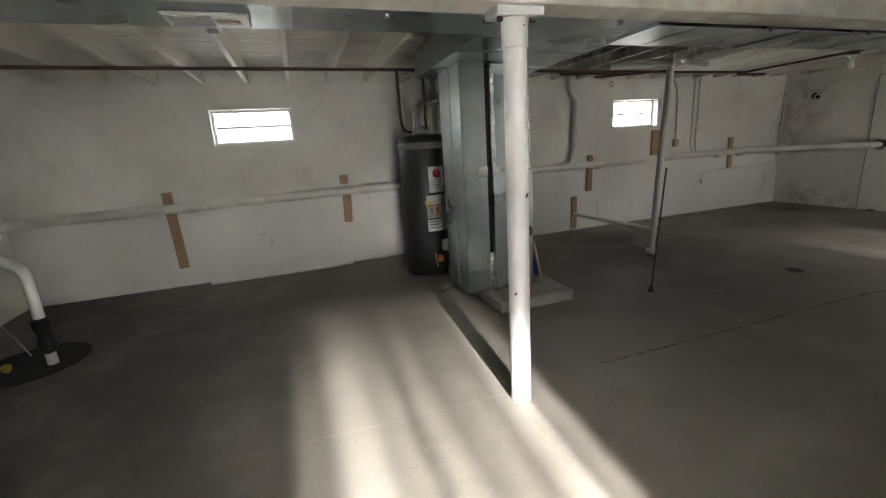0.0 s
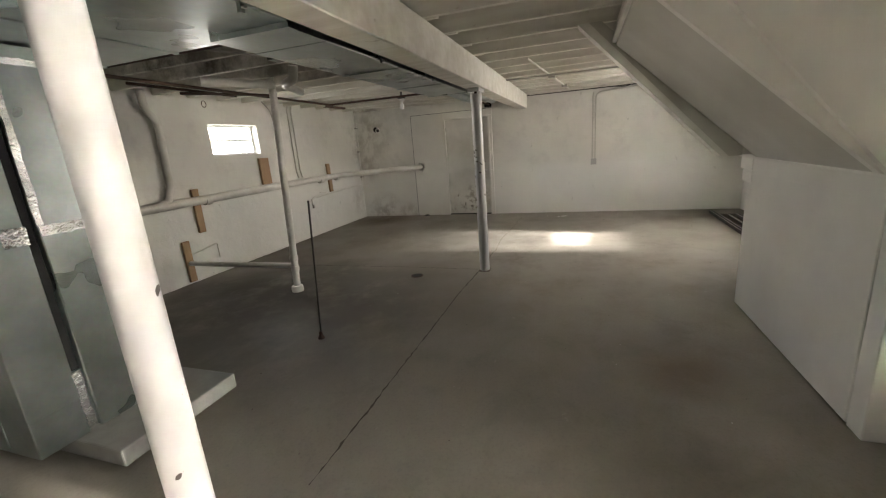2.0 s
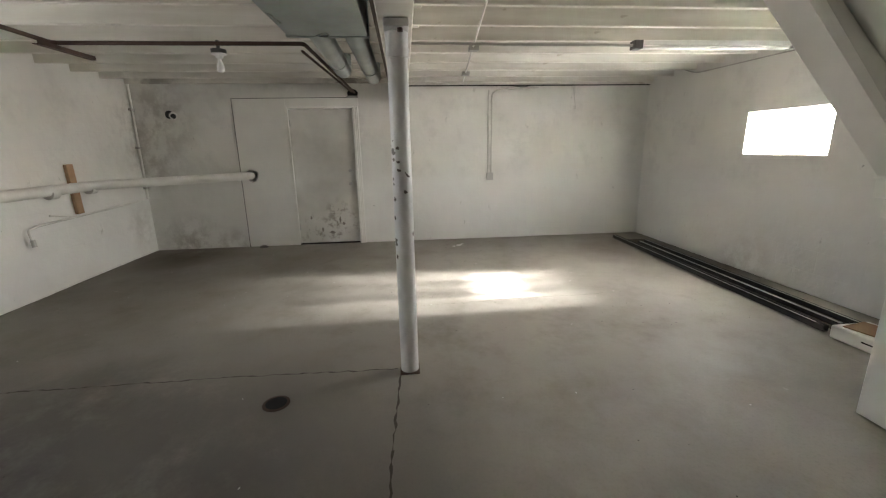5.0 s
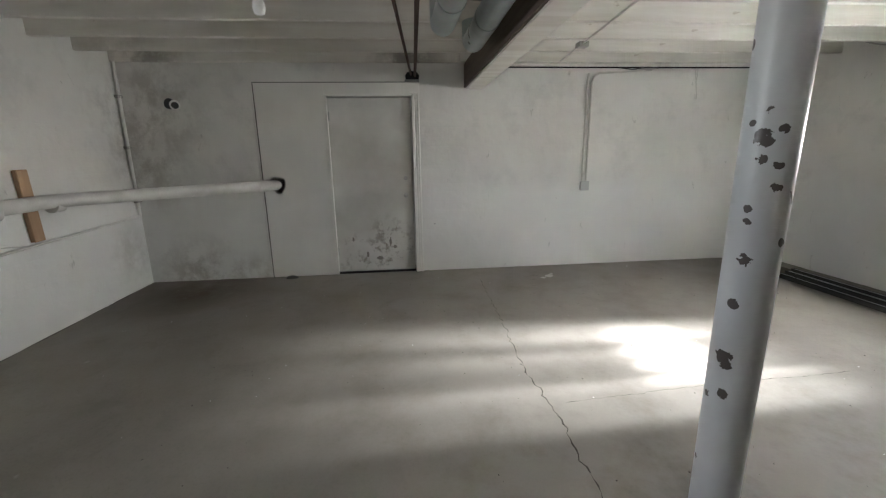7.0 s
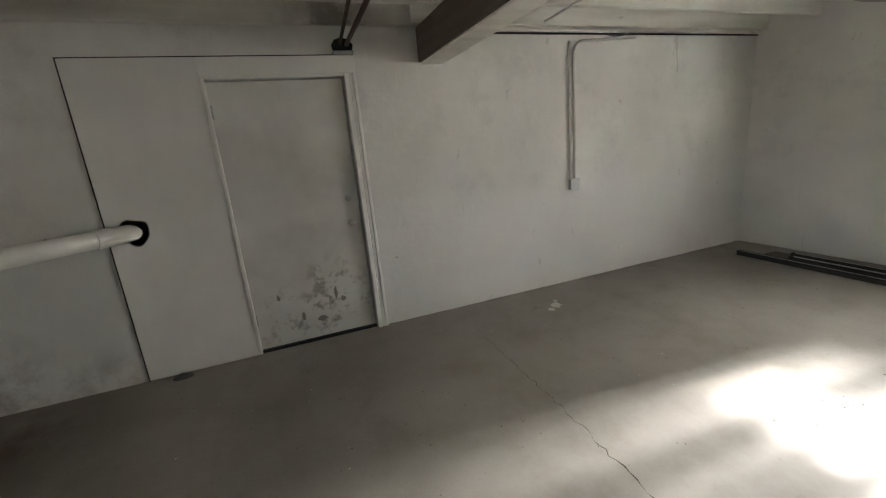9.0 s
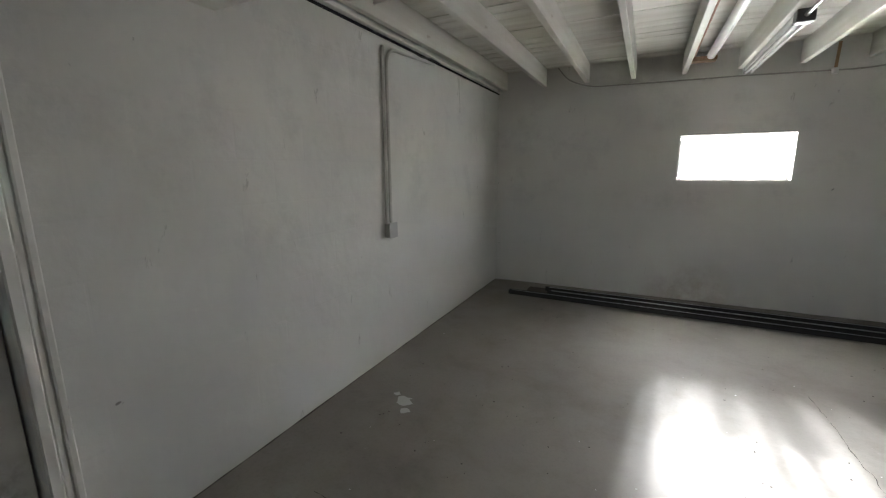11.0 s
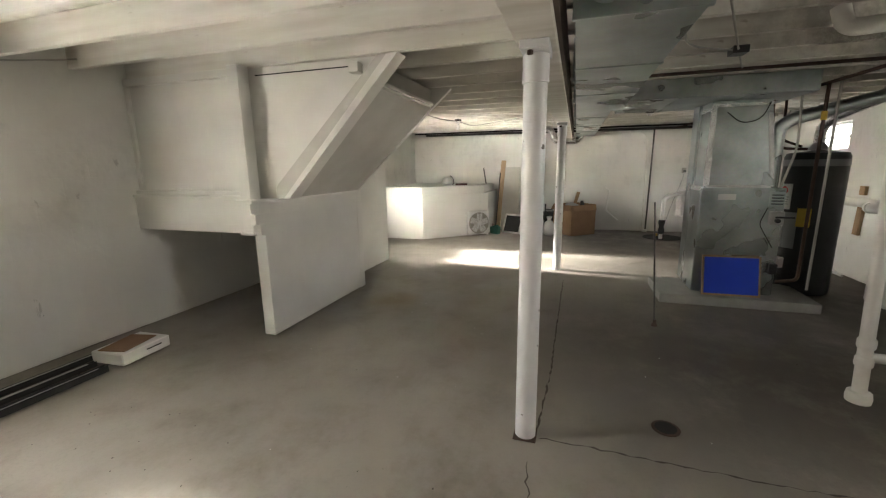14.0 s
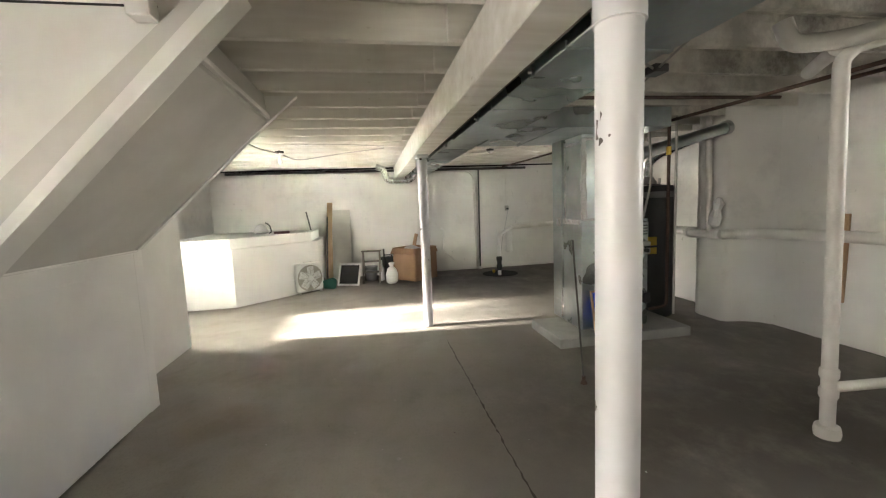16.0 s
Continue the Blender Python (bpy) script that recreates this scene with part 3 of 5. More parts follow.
def window(name, key, inner, outward, pane_mat, rows, cols, label, bars=0.011, bar_mat=None):
    """A window set in its opening: frame, sash bars and panes."""
    x0, x1, z0, z1 = WIN[key]
    bar_mat = bar_mat or GREY_PLASTIC
    y = inner + outward * 0.10
    w = thing(name, ((x0 + x1) / 2, y, z0), label, "window", kind="structure")
    f = 0.03
    lo, hi = sorted((y, y + outward * 0.05))
    part("window_frame", merge(merge(merge(bm_box(x0, x1, lo, hi, z0, z0 + f, 0.004), bm_box(x0, x1, lo, hi, z1 - f, z1, 0.004)), bm_box(x0, x0 + f, lo, hi, z0 + f, z1 - f, 0.004)), bm_box(x1 - f, x1, lo, hi, z0 + f, z1 - f, 0.004)), VINYL, w)
    ym = (lo + hi) / 2
    xs = [x0 + f + (x1 - x0 - 2 * f) * i / cols for i in range(cols + 1)]
    zs = [z0 + f + (z1 - z0 - 2 * f) * i / rows for i in range(rows + 1)]
    for z in zs[1:-1]:
        part("glazing_bar", bm_box(x0 + f, x1 - f, ym - 0.012, ym + 0.012, z - bars, z + bars, 0.003), bar_mat, w)
    for x in xs[1:-1]:
        part("glazing_bar", bm_box(x - bars * 0.6, x + bars * 0.6, ym - 0.009, ym + 0.009, z0 + f, z1 - f, 0.002), bar_mat, w)
    for a, b in zip(xs, xs[1:]):
        for c_, d_ in zip(zs, zs[1:]):
            part("pane", bm_box(a + 0.002, b - 0.002, ym - 0.002, ym + 0.002, c_ + 0.002, d_ - 0.002), pane_mat, w)
    return w


window("window_1", "n1", YN, 1, CLEAR_GLAZING, 2, 1, "small high basement window with one horizontal bar")
window("window_2", "n2", YN, 1, CLEAR_GLAZING, 2, 4, "small high basement window with a grid of bars")
window("window_3", "s1", YS, -1, GLAZING, 1, 1, "bright milky basement window in a white frame")
window("window_4", "s2", YS, -1, GLAZING, 1, 1, "bright milky basement window in a white frame")

# ---- stairs ----
st = thing("staircase", (2.4, -0.8, 0), "white painted boxed-in basement staircase with a sloping underside", "staircase", kind="structure")
part("low_wall", bm_box(1.52, 3.09, -0.93, -0.815, 0.012, 1.205, 0.004), BOARD_WHITE, st)
for i, (dx, z0) in enumerate(((0.05, 0.93), (0.10, 1.022), (0.15, 1.114))):
    part("corbel", bm_box(3.0, 3.09 + dx, -0.932, -0.813 + 0.002 * i, z0, z0 + 0.090, 0.003), BOARD_WHITE, st)
part("ledge", bm_box(1.50, 3.24, -0.95, -0.79, 1.205, 1.235, 0.004), BOARD_WHITE, st)
part("board_seam", bm_box(1.75, 2.95, -0.816, -0.812, 1.085, 1.095), BOARD_WHITE, st)
part("newel_block", bm_box(1.46, 1.86, -0.93, -0.80, 1.236, 1.285, 0.005), BOARD_WHITE, st)
part("closet_wall", bm_box(-0.05, 1.519, -1.29, -1.17, 0.0, JOIST_Z, 0.004), BOARD_WHITE, st)
part("closet_end_wall", bm_box(-0.05, 0.07, YS + 0.003, -1.291, 0.0, JOIST_Z, 0.004), BOARD_WHITE, st)
part("closet_return", bm_box(1.40, 1.515, -1.168, -0.82, 0.0, 1.3, 0.004), BOARD_WHITE, st)
# soffit and stringer are coloured greyer than the strip to put in their shade
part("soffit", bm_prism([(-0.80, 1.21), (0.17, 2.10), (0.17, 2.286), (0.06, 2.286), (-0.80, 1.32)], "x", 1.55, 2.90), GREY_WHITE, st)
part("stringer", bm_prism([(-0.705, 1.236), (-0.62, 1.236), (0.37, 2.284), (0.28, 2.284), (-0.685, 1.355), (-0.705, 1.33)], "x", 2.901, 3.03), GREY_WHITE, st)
part("stringer_strip", bm_prism([(-0.625, 1.238), (-0.57, 1.238), (0.45, 2.283), (0.365, 2.283)], "x", 2.902, 3.05), BOARD_WHITE, st)
part("stringer", bm_prism([(-0.80, 1.22), (-0.77, 1.22), (0.17, 2.09), (0.39, 2.284), (-0.10, 2.284), (-0.80, 1.40)], "x", 1.50, 1.549), BOARD_WHITE, st)
part("header_cleat", bm_box(1.56, 2.90, 0.172, 0.20, 2.12, 2.15, 0.003), BOARD_WHITE, st)
part("bracket", bm_box(2.99, 3.07, 0.06, 0.14, 2.17, 2.245, 0.004), BOARD_WHITE, st)
part("side_panel", bm_prism([(-0.99, 1.236), (-0.70, 1.236), (0.30, 2.284), (-0.99, 2.284)], "x", 2.98, 3.0), BOARD_WHITE, st)
part("side_panel", bm_prism([(-1.16, 1.22), (-0.78, 1.22), (0.10, 2.28), (-1.16, 2.28)], "x", 1.46, 1.499), BOARD_WHITE, st)
part("landing_panel", bm_box(3.01, 3.05, YS + 0.003, -0.90, 1.26, 2.22, 0.003), BOARD_WHITE, st)
part("landing_rail", bm_box(3.04, 3.13, YS + 0.003, -0.90, 0.94, 1.235, 0.004), BOARD_WHITE, st)
part("sill_strip", bm_box(3.04, 3.15, YS + 0.003, -0.90, 1.236, 1.262, 0.003), BOARD_WHITE, st)
part("sill_strip", bm_box(3.04, 3.11, YS + 0.003, -0.90, 1.263, 1.30, 0.003), BOARD_WHITE, st)
part("landing_underside", bm_box(1.53, 3.04, YS + 0.003, -0.94, 0.945, 0.975), BOARD_WHITE, st)
part("back_of_recess", bm_box(1.53, 1.56, YS + 0.003, -0.94, 0.0, 0.944), BOARD_WHITE, st)
part("post", bm_box(3.05, 3.17, -0.965, -0.86, 0.955, 2.285, 0.004), BOARD_WHITE, st)
part("shoe", bm_box(3.03, 3.19, -0.985, -0.85, 0.935, 0.957, 0.003), BOARD_WHITE, st)
part("corner_strip", bm_box(3.05, 3.075, YS + 0.003, YS + 0.05, 1.30, 2.22, 0.003), BOARD_WHITE, st)
part("top_rail", bm_box(2.95, 3.08, YS + 0.003, -0.966, 2.222, 2.285, 0.003), BOARD_WHITE, st)
part("shadow_gap", bm_box(2.996, 3.003, -0.84, 0.14, 2.225, 2.233), BLACK, st, "dark gap above the panel")


# ---- steel columns ----
def column(x, y):
    t = thing("steel_column", (x, y, 0), "round white painted steel column with chipped paint", "column", "columns under the girder")
    part("shaft", bm_turn(bm_lathe([(0.056, 0.004), (0.056, 1.86), (0.062, 1.862), (0.062, 1.985), (0.056, 1.99)]), pose(x, y, 0)), COLUMN_PAINT, t, smooth=30)
    part("top_plate", bm_box(x - 0.12, x + 0.12, y - 0.065, y + 0.065, 1.99, BEAM_Z0 - 0.001, 0.004), COLUMN_PAINT, t)
    for dx in (-0.085, 0.085):
        part("bolt", bm_cyl((x + dx, y - 0.02, 1.972), (x + dx, y - 0.02, 1.99), 0.014, segs=6), RUST, t)
    if x > 1:
        part("base_plate", bm_box(x - 0.066, x + 0.066, y - 0.062, y + 0.062, 0.0, 0.008, 0.002), RUST, t)
    return t


column(-0.03, 1.49)
column(3.83, 1.49)

# ---- furnace on its pad ----
solid("concrete_pad", bm_box(0.42, 1.16, 2.62, 4.06, 0.0, 0.10, 0.010, segs=2), CONCRETE, "raised pale concrete pad under the furnace", "pad")
fu = thing("furnace", (0.6, 3.3, 0.10), "galvanised furnace with tall sheet metal ducts and foil tape", "furnace")
rd = part("return_duct", bm_box(0.27, 0.50, 2.97, 3.48, 0.10, 2.10, 0.004), GALV, fu, "tall galvanised return duct")
part("seam", bm_box(0.268, 0.502, 2.966, 2.972, 0.30, 0.312, 0.002), GALV, fu)
part("seam", bm_box(0.264, 0.27, 3.20, 3.21, 0.12, 2.09, 0.002), GALV, fu)
part("cabinet", bm_box(0.55, 0.95, 2.96, 3.71, 0.10, 1.22, 0.006), GALV, fu, "galvanised furnace cabinet")
part("cabinet_seam", bm_box(0.948, 0.956, 2.97, 3.70, 1.195, 1.225, 0.002), GALV, fu)
part("plenum", bm_prism([(2.985, 1.225), (3.60, 1.225), (3.50, 2.09), (2.985, 2.09)], "x", 0.57, 0.92), GALV, fu, "tapered galvanised plenum")
part("gap", bm_box(0.503, 0.549, 3.0, 3.47, 0.45, 2.08), BLACK, fu, "black gap between the ducts")
part("filter_slot_cover", bm_box(0.503, 0.551, 2.975, 2.99, 0.12, 0.46, 0.002), GALV, fu)


def tape(x0, x1, y0, y1, z0, z1):
    """A crinkled strip of foil tape."""
    bm = bm_box(x0, x1, y0, y1, z0, z1)
    bmesh.ops.subdivide_edges(bm, edges=[e for e in bm.edges if e.calc_length() > 0.08], cuts=14, use_grid_fill=True)
    for v_ in bm.verts:
        v_.co += Vector((random.uniform(-1, 1), random.uniform(-1, 1), random.uniform(-1, 1))) * 0.004
    part("foil_tape", bm, FOIL, fu, "crinkled silver foil tape")


tape(0.40, 0.50, 2.958, 2.964, 1.16, 1.25)
tape(0.55, 0.93, 2.952, 2.958, 1.19, 1.24)
tape(0.553, 0.585, 2.974, 2.98, 1.24, 2.06)
tape(0.905, 0.928, 2.978, 3.02, 1.24, 2.06)
tape(0.922, 0.928, 2.985, 3.03, 1.24, 2.06)
tape(0.922, 0.928, 3.0, 3.6, 1.215, 1.25)
tape(0.49, 0.53, 2.960, 2.966, 0.13, 0.46)
tape(0.60, 0.93, 2.974, 2.98, 2.0, 2.03)
tape(0.922, 0.928, 3.0, 3.5, 2.03, 2.06)
bm = bm_prism([(3.55, 1.35), (3.60, 1.30), (3.52, 1.95), (3.47, 1.98)], "x", 0.921, 0.927)
part("foil_tape", bm, FOIL, fu, "crinkled silver foil tape")
gv = part("gas_valve", bm_box(0.951, 1.01, 3.58, 3.70, 0.86, 0.99, 0.008), STEEL, fu, "steel gas valve block")
part("valve_knob", bm_cyl((1.01, 3.64, 0.90), (1.04, 3.64, 0.90), 0.022, segs=14), BLACK_PLASTIC, gv)
part("valve_handle", bm_box(1.01, 1.03, 3.62, 3.78, 0.925, 0.945, 0.004), BLACK_PLASTIC, gv)
part("control_cover", bm_box(0.951, 0.97, 3.57, 3.70, 1.03, 1.19, 0.005), GALV, fu)
for i in range(4):
    part("vent_slot", bm_box(0.97, 0.974, 3.585, 3.685, 1.06 + i * 0.03, 1.07 + i * 0.03), BLACK, fu)
part("rating_plate", bm_box(0.951, 0.954, 3.12, 3.28, 1.10, 1.16), LABEL, fu, "small paper plate")
part("wire", bm_tube([(0.97, 3.56, 1.02), (0.985, 3.50, 0.86), (0.99, 3.58, 0.72), (0.985, 3.64, 0.62)], 0.005, 0.05, 8), BLACK_PLASTIC, fu, smooth=60)
part("wire", bm_tube([(0.93, 3.12, 1.98), (0.94, 3.25, 1.86), (0.94, 3.42, 1.90), (0.935, 3.48, 2.06)], 0.005, 0.08, 8), BLACK_PLASTIC, fu, smooth=60)
part("relay", bm_box(0.951, 1.0, 3.64, 3.71, 0.34, 0.45, 0.006), BLACK_PLASTIC, fu)
for yy in (3.05, 3.45):
    part("cabinet_foot", bm_box(0.94, 0.99, yy, yy + 0.03, 0.10, 0.112, 0.002), STEEL, fu)

flt = thing("air_filter", (1.03, 3.3, 0.10), "blue mesh air filter in a thin frame leaning on the furnace", "filter")
lean = pose(1.075, 3.30, 0.102, 0, -13, 2)
part("mesh", bm_turn(bm_box(-0.008, 0.008, -0.25, 0.25, 0.015, 0.41), lean), BLUE, flt, "bright blue filter mesh")
for a in ((-0.012, 0.012, -0.27, 0.27, 0.0, 0.02), (-0.012, 0.012, -0.27, 0.27, 0.405, 0.425), (-0.012, 0.012, -0.27, -0.25, 0.02, 0.405), (-0.012, 0.012, 0.25, 0.27, 0.02, 0.405)):
    part("frame_rail", bm_turn(bm_box(*a, 0.003), lean), RAWWOOD, flt, "brown card frame")

solid("wood_strip", bm_turn(bm_box(0, 0.55, -0.045, 0.045, 0.0, 0.025, 0.003), pose(0.12, 3.42, 0.0, 0, 0, 38)), GREYWOOD, "short weathered wood strip lying beside the heater", "wood")

# ---- ducts ----
tr = thing("trunk_duct", (2.7, 1.9, 2.04), "long galvanised rectangular trunk duct beside the girder", "duct")
part("wide_run", bm_box(1.30, 4.10, 1.66, 2.12, 2.035, 2.28, 0.004), GALV, tr)
part("taper", bm_prism([(1.66, 2.037), (2.11, 2.037), (2.11, 2.278), (1.66, 2.278)], "x", 1.0, 1.299), GALV, tr)
part("narrow_run", bm_box(-3.40, 0.999, 1.66, 2.03, 2.06, 2.28, 0.004), GALV, tr)
part("cross_run", bm_box(0.12, 1.25, 2.121, 3.72, 2.10, 2.28, 0.004), GALV, tr)
for x in (-2.2, -1.0, 0.2, 2.2, 3.2):
    part("drive_cleat", bm_box(x, x + 0.03, 1.655, 2.125 if x > 1 else 2.035, 2.028 if x > 1 else 2.053, 2.06, 0.002), GALV, tr)
for y in (2.6, 3.2):
    part("drive_cleat", bm_box(0.115, 1.255, y, y + 0.03, 2.092, 2.11, 0.002), GALV, tr)
part("end_flange", bm_box(4.10, 4.125, 1.65, 2.13, 2.03, 2.285, 0.002), GALV, tr)
for x in (-0.6, 0.7, 1.9, 2.9):
    part("hanger_strap", bm_box(x, x + 0.025, 1.64, 1.658, 2.02, 2.288, 0.001), GALV, tr)
    part("screw", bm_cyl((x + 0.012, 1.625, 2.04), (x + 0.012, 1.64, 2.04), 0.008, segs=8), STEEL, tr)
rg = part("register", bm_box(-1.52, -1.18, 1.78, 1.97, 2.045, 2.059, 0.004), WHITE_PLASTIC, tr, "white metal supply register")
for i in range(7):
    part("louvre", bm_box(-1.50, -1.33, 1.80 + i * 0.022, 1.808 + i * 0.022, 2.041, 2.045), GREY_PLASTIC, rg)
part("damper_tab", bm_box(-1.32, -1.22, 1.86, 1.90, 2.041, 2.045, 0.002), mat("pinkish_metal", (0.34, 0.22, 0.18), 0.5), rg)

for y0, y1, x1 in ((1.99, 2.02, 5.75), (1.77, 1.76, 6.15)):
    t = thing("round_duct", (4.13, y0, 2.14), "round galvanised branch duct under the joists", "duct", "round branch ducts")
    part("pipe", bm_tube([(4.12, y0, 2.15), (x1, y1, 2.13), (x1 + 0.02, y1, 2.27)], 0.076, 0.10, 22), GALV, t, smooth=45)
    for k in (0.02, 0.75):
        xx = 4.13 + (x1 - 4.2) * k
        part("crimp_collar", bm_cyl((xx, y0 + (y1 - y0) * k, 2.15 - 0.02 * k), (xx + 0.03, y0 + (y1 - y0) * k, 2.15 - 0.02 * k), 0.080, segs=22), GALV, t, smooth=45)

t = thing("duct_elbow", (-3.55, 1.5, 2.0), "shiny galvanised elbow duct passing under the girder", "duct")
part("pipe", bm_tube([(-3.42, 1.02, 2.24), (-3.42, 1.16, 2.20), (-3.42, 1.22, 1.965), (-3.42, 1.72, 1.965), (-3.42, 1.80, 2.20), (-3.40, 1.80, 2.2)], 0.062, 0.10, 20), FOIL, t, smooth=45)
for y in (1.33, 1.64):
    part("ring", bm_cyl((-3.42, y, 1.965), (-3.42, y + 0.02, 1.965), 0.066, segs=20), STEEL, t, smooth=45)

fl = thing("flue_pipe", (0.9, 4.1, 2.0), "long grey galvanised flue pipe rising to the chimney", "flue")
part("riser", bm_tube([(0.80, 3.62, 1.10), (0.80, 3.62, 1.82), (0.82, 3.72, 1.90), (0.84, 4.74, 2.16)], 0.062, 0.10, 18), GALV, fl, smooth=45)
part("collar", bm_cyl((0.84, 4.69, 2.147), (0.84, 4.745, 2.161), 0.075, segs=18), STEEL, fl, smooth=45)
part("vent_branch", bm_tube([(0.25, 4.22, 1.60), (0.25, 4.22, 1.84), (0.36, 4.26, 1.93), (0.80, 4.38, 2.05)], 0.05, 0.09, 18), FOIL, fl, "shiny vent from the heater", smooth=45)

# ---- water heater ----
HX, HY, HR = 0.275, 4.21, 0.28
wh = thing("water_heater", (HX, HY, 0), "large dark grey gas water heater with paper labels", "water heater")
part("tank", bm_turn(bm_lathe([(0.27, 0.015), (HR, 0.04), (HR, 1.53), (HR - 0.02, 1.57), (0.10, 1.59), (0.05, 1.60)], 40), pose(HX, HY, 0)), HEATER, wh, smooth=40)
part("top_band", bm_turn(bm_lathe([(HR + 0.002, 1.43), (HR + 0.003, 1.432), (HR + 0.003, 1.50), (HR + 0.002, 1.502)], 40), pose(HX, HY, 0)), mat("grey_band", (0.16, 0.16, 0.165), 0.35), wh, "lighter grey top band", smooth=40)
part("draft_hood", bm_turn(bm_lathe([(0.085, 1.60), (0.085, 1.625), (0.055, 1.67), (0.05, 1.68)], 20), pose(HX, HY, 0)), STEEL, wh, smooth=40)


def on_tank(a0, a1, z0, z1, proud, steps=10):
    """A sheet bent round the tank between two bearings in degrees."""
    bm = bmesh.new()
    rings = []
    for i in range(steps + 1):
        a = radians(a0 + (a1 - a0) * i / steps)
        rings.append([bm.verts.new((HX + r * math.cos(a), HY + r * math.sin(a), z)) for r, z in ((HR + proud, z0), (HR + proud, z1), (HR + 0.0005, z1), (HR + 0.0005, z0))])
    for a, b in zip(rings, rings[1:]):
        for k in range(4):
            bm.faces.new((a[k], a[(k + 1) % 4], b[(k + 1) % 4], b[k]))
    bm.faces.new(rings[0])
    bm.faces.new(rings[-1][::-1])
    bmesh.ops.recalc_face_normals(bm, faces=bm.faces[:])
    return bm


lb = part("warning_label", on_tank(264, 302, 0.96, 1.24, 0.003), LABEL, wh, "white paper label with a red disc", smooth=60)
part("red_disc", bm_turn(bm_cyl((0, 0, 0), (0, 0, 0.005), 0.048, segs=20), Matrix.Translation((HX + (HR - 0.001) * math.cos(radians(283)), HY + (HR - 0.001) * math.sin(radians(283)), 1.165)) @ pose(0, 0, 0, 90, 0, 13)), RED, lb)
for i in range(4):
    part("text_bar", on_tank(270 + (i % 2) * 2, 297 - (i % 3), 1.09 - i * 0.026, 1.10 - i * 0.026, 0.0045), GREY_PLASTIC, lb, smooth=60)
l2 = part("energy_label", on_tank(256, 292, 0.53, 0.93, 0.003), LABEL, wh, "white instruction label with black bars", smooth=60)
part("text_bar", on_tank(258, 289, 0.81, 0.825, 0.0045), RED, l2, smooth=60)
for i, (z, h) in enumerate(((0.70, 0.006), (0.665, 0.014), (0.63, 0.006), (0.60, 0.010), (0.57, 0.006))):
    part("text_bar", on_tank(259, 289, z, z + h, 0.0045), BLACKPRINT, l2, smooth=60)
for a in (262, 276):
    part("picture_box", on_tank(a, a + 9, 0.72, 0.80, 0.0045), ORANGE if a == 276 else GREY_PLASTIC, l2, smooth=60)
part("grey_label", on_tank(292.5, 320, 0.53, 0.93, 0.002), mat("grey_label", (0.30, 0.31, 0.30), 0.5), wh, smooth=60)
gb = part("gas_control", bm_turn(bm_box(-0.06, 0.06, -0.09, 0.0, 0.30, 0.42, 0.010), Matrix.Translation((HX + HR * math.cos(radians(296)), HY + HR * math.sin(radians(296)), 0)) @ pose(0, 0, 0, 0, 0, 26)), WHITE_PLASTIC, wh, "white gas control box")
part("dial", bm_cyl((HX + 0.145, HY - HR - 0.035, 0.36), (HX + 0.152, HY - HR - 0.05, 0.36), 0.022, segs=16), BLACK_PLASTIC, gb)
part("drain_valve", bm_turn(bm_box(-0.035, 0.035, -0.06, 0.0, 0.18, 0.25, 0.008), Matrix.Translation((HX + HR * math.cos(radians(276)), HY + HR * math.sin(radians(276)), 0)) @ pose(0, 0, 0, 0, 0, 6)), ORANGE, wh, "orange plastic valve")
part("relief_valve", bm_turn(bm_box(-0.02, 0.02, -0.04, 0.0, 0.83, 0.88, 0.006), Matrix.Translation((HX + HR * math.cos(radians(256)), HY + HR * math.sin(radians(256)), 0)) @ pose(0, 0, 0, 0, 0, -14)), YELLOW, wh, "brass coloured valve")
part("burner_tube", bm_tube([(HX - 0.02, HY - HR - 0.04, 0.30), (HX - 0.02, HY - HR - 0.05, 0.20), (HX + 0.01, HY - HR - 0.01, 0.12)], 0.007, 0.04, 8), STEEL, wh, smooth=60)
part("access_door", on_tank(272, 305, 0.06, 0.22, 0.004), DARK_SHEET, wh, smooth=60)
part("yellow_tag", on_tank(318, 342, 0.78, 0.98, 0.004), YELLOW, wh, "yellow tag", smooth=60)
for dx, dy in ((-0.10, 0.02), (0.12, 0.05)):
    part("nipple", bm_cyl((HX + dx, HY + dy, 1.585), (HX + dx, HY + dy, 1.66), 0.014, segs=10), STEEL, wh, smooth=40)

gp = thing("gas_pipe", (0.0, 3.86, 0.2), "rusty black iron gas pipe run", "pipe")
part("main", bm_tube([(-3.95, 3.66, 2.20), (0.0, 3.85, 2.20), (2.0, 3.92, 2.19), (4.92, 3.98, 2.18), (4.92, 2.20, 2.18), (7.68, 2.13, 2.17)], 0.015, 0.05, 10), RUST, gp, smooth=60)
part("drop", bm_tube([(-0.03, 3.85, 2.20), (-0.02, 3.88, 1.72), (0.03, 3.98, 1.63), (0.16, 4.18, 1.615)], 0.015, 0.05, 10), RUST, gp, smooth=60)
part("drop", bm_tube([(0.24, 3.87, 2.20), (0.24, 3.88, 1.72), (0.3, 4.05, 1.64)], 0.013, 0.05, 10), RUST, gp, smooth=60)
part("drop", bm_tube([(1.02, 3.88, 2.19), (1.02, 3.88, 0.30), (0.96, 3.72, 0.26)], 0.016, 0.05, 10), RUST, gp, smooth=60)
part("tee", bm_cyl((1.02, 3.88, 1.86), (1.02, 3.88, 1.94), 0.024, segs=10), YELLOW, gp, "yellow taped joint", smooth=40)
part("branch", bm_tube([(2.6, 4.2, 2.17), (3.4, 3.75, 2.17)], 0.014, 0.05, 8), RUST, gp, smooth=60)
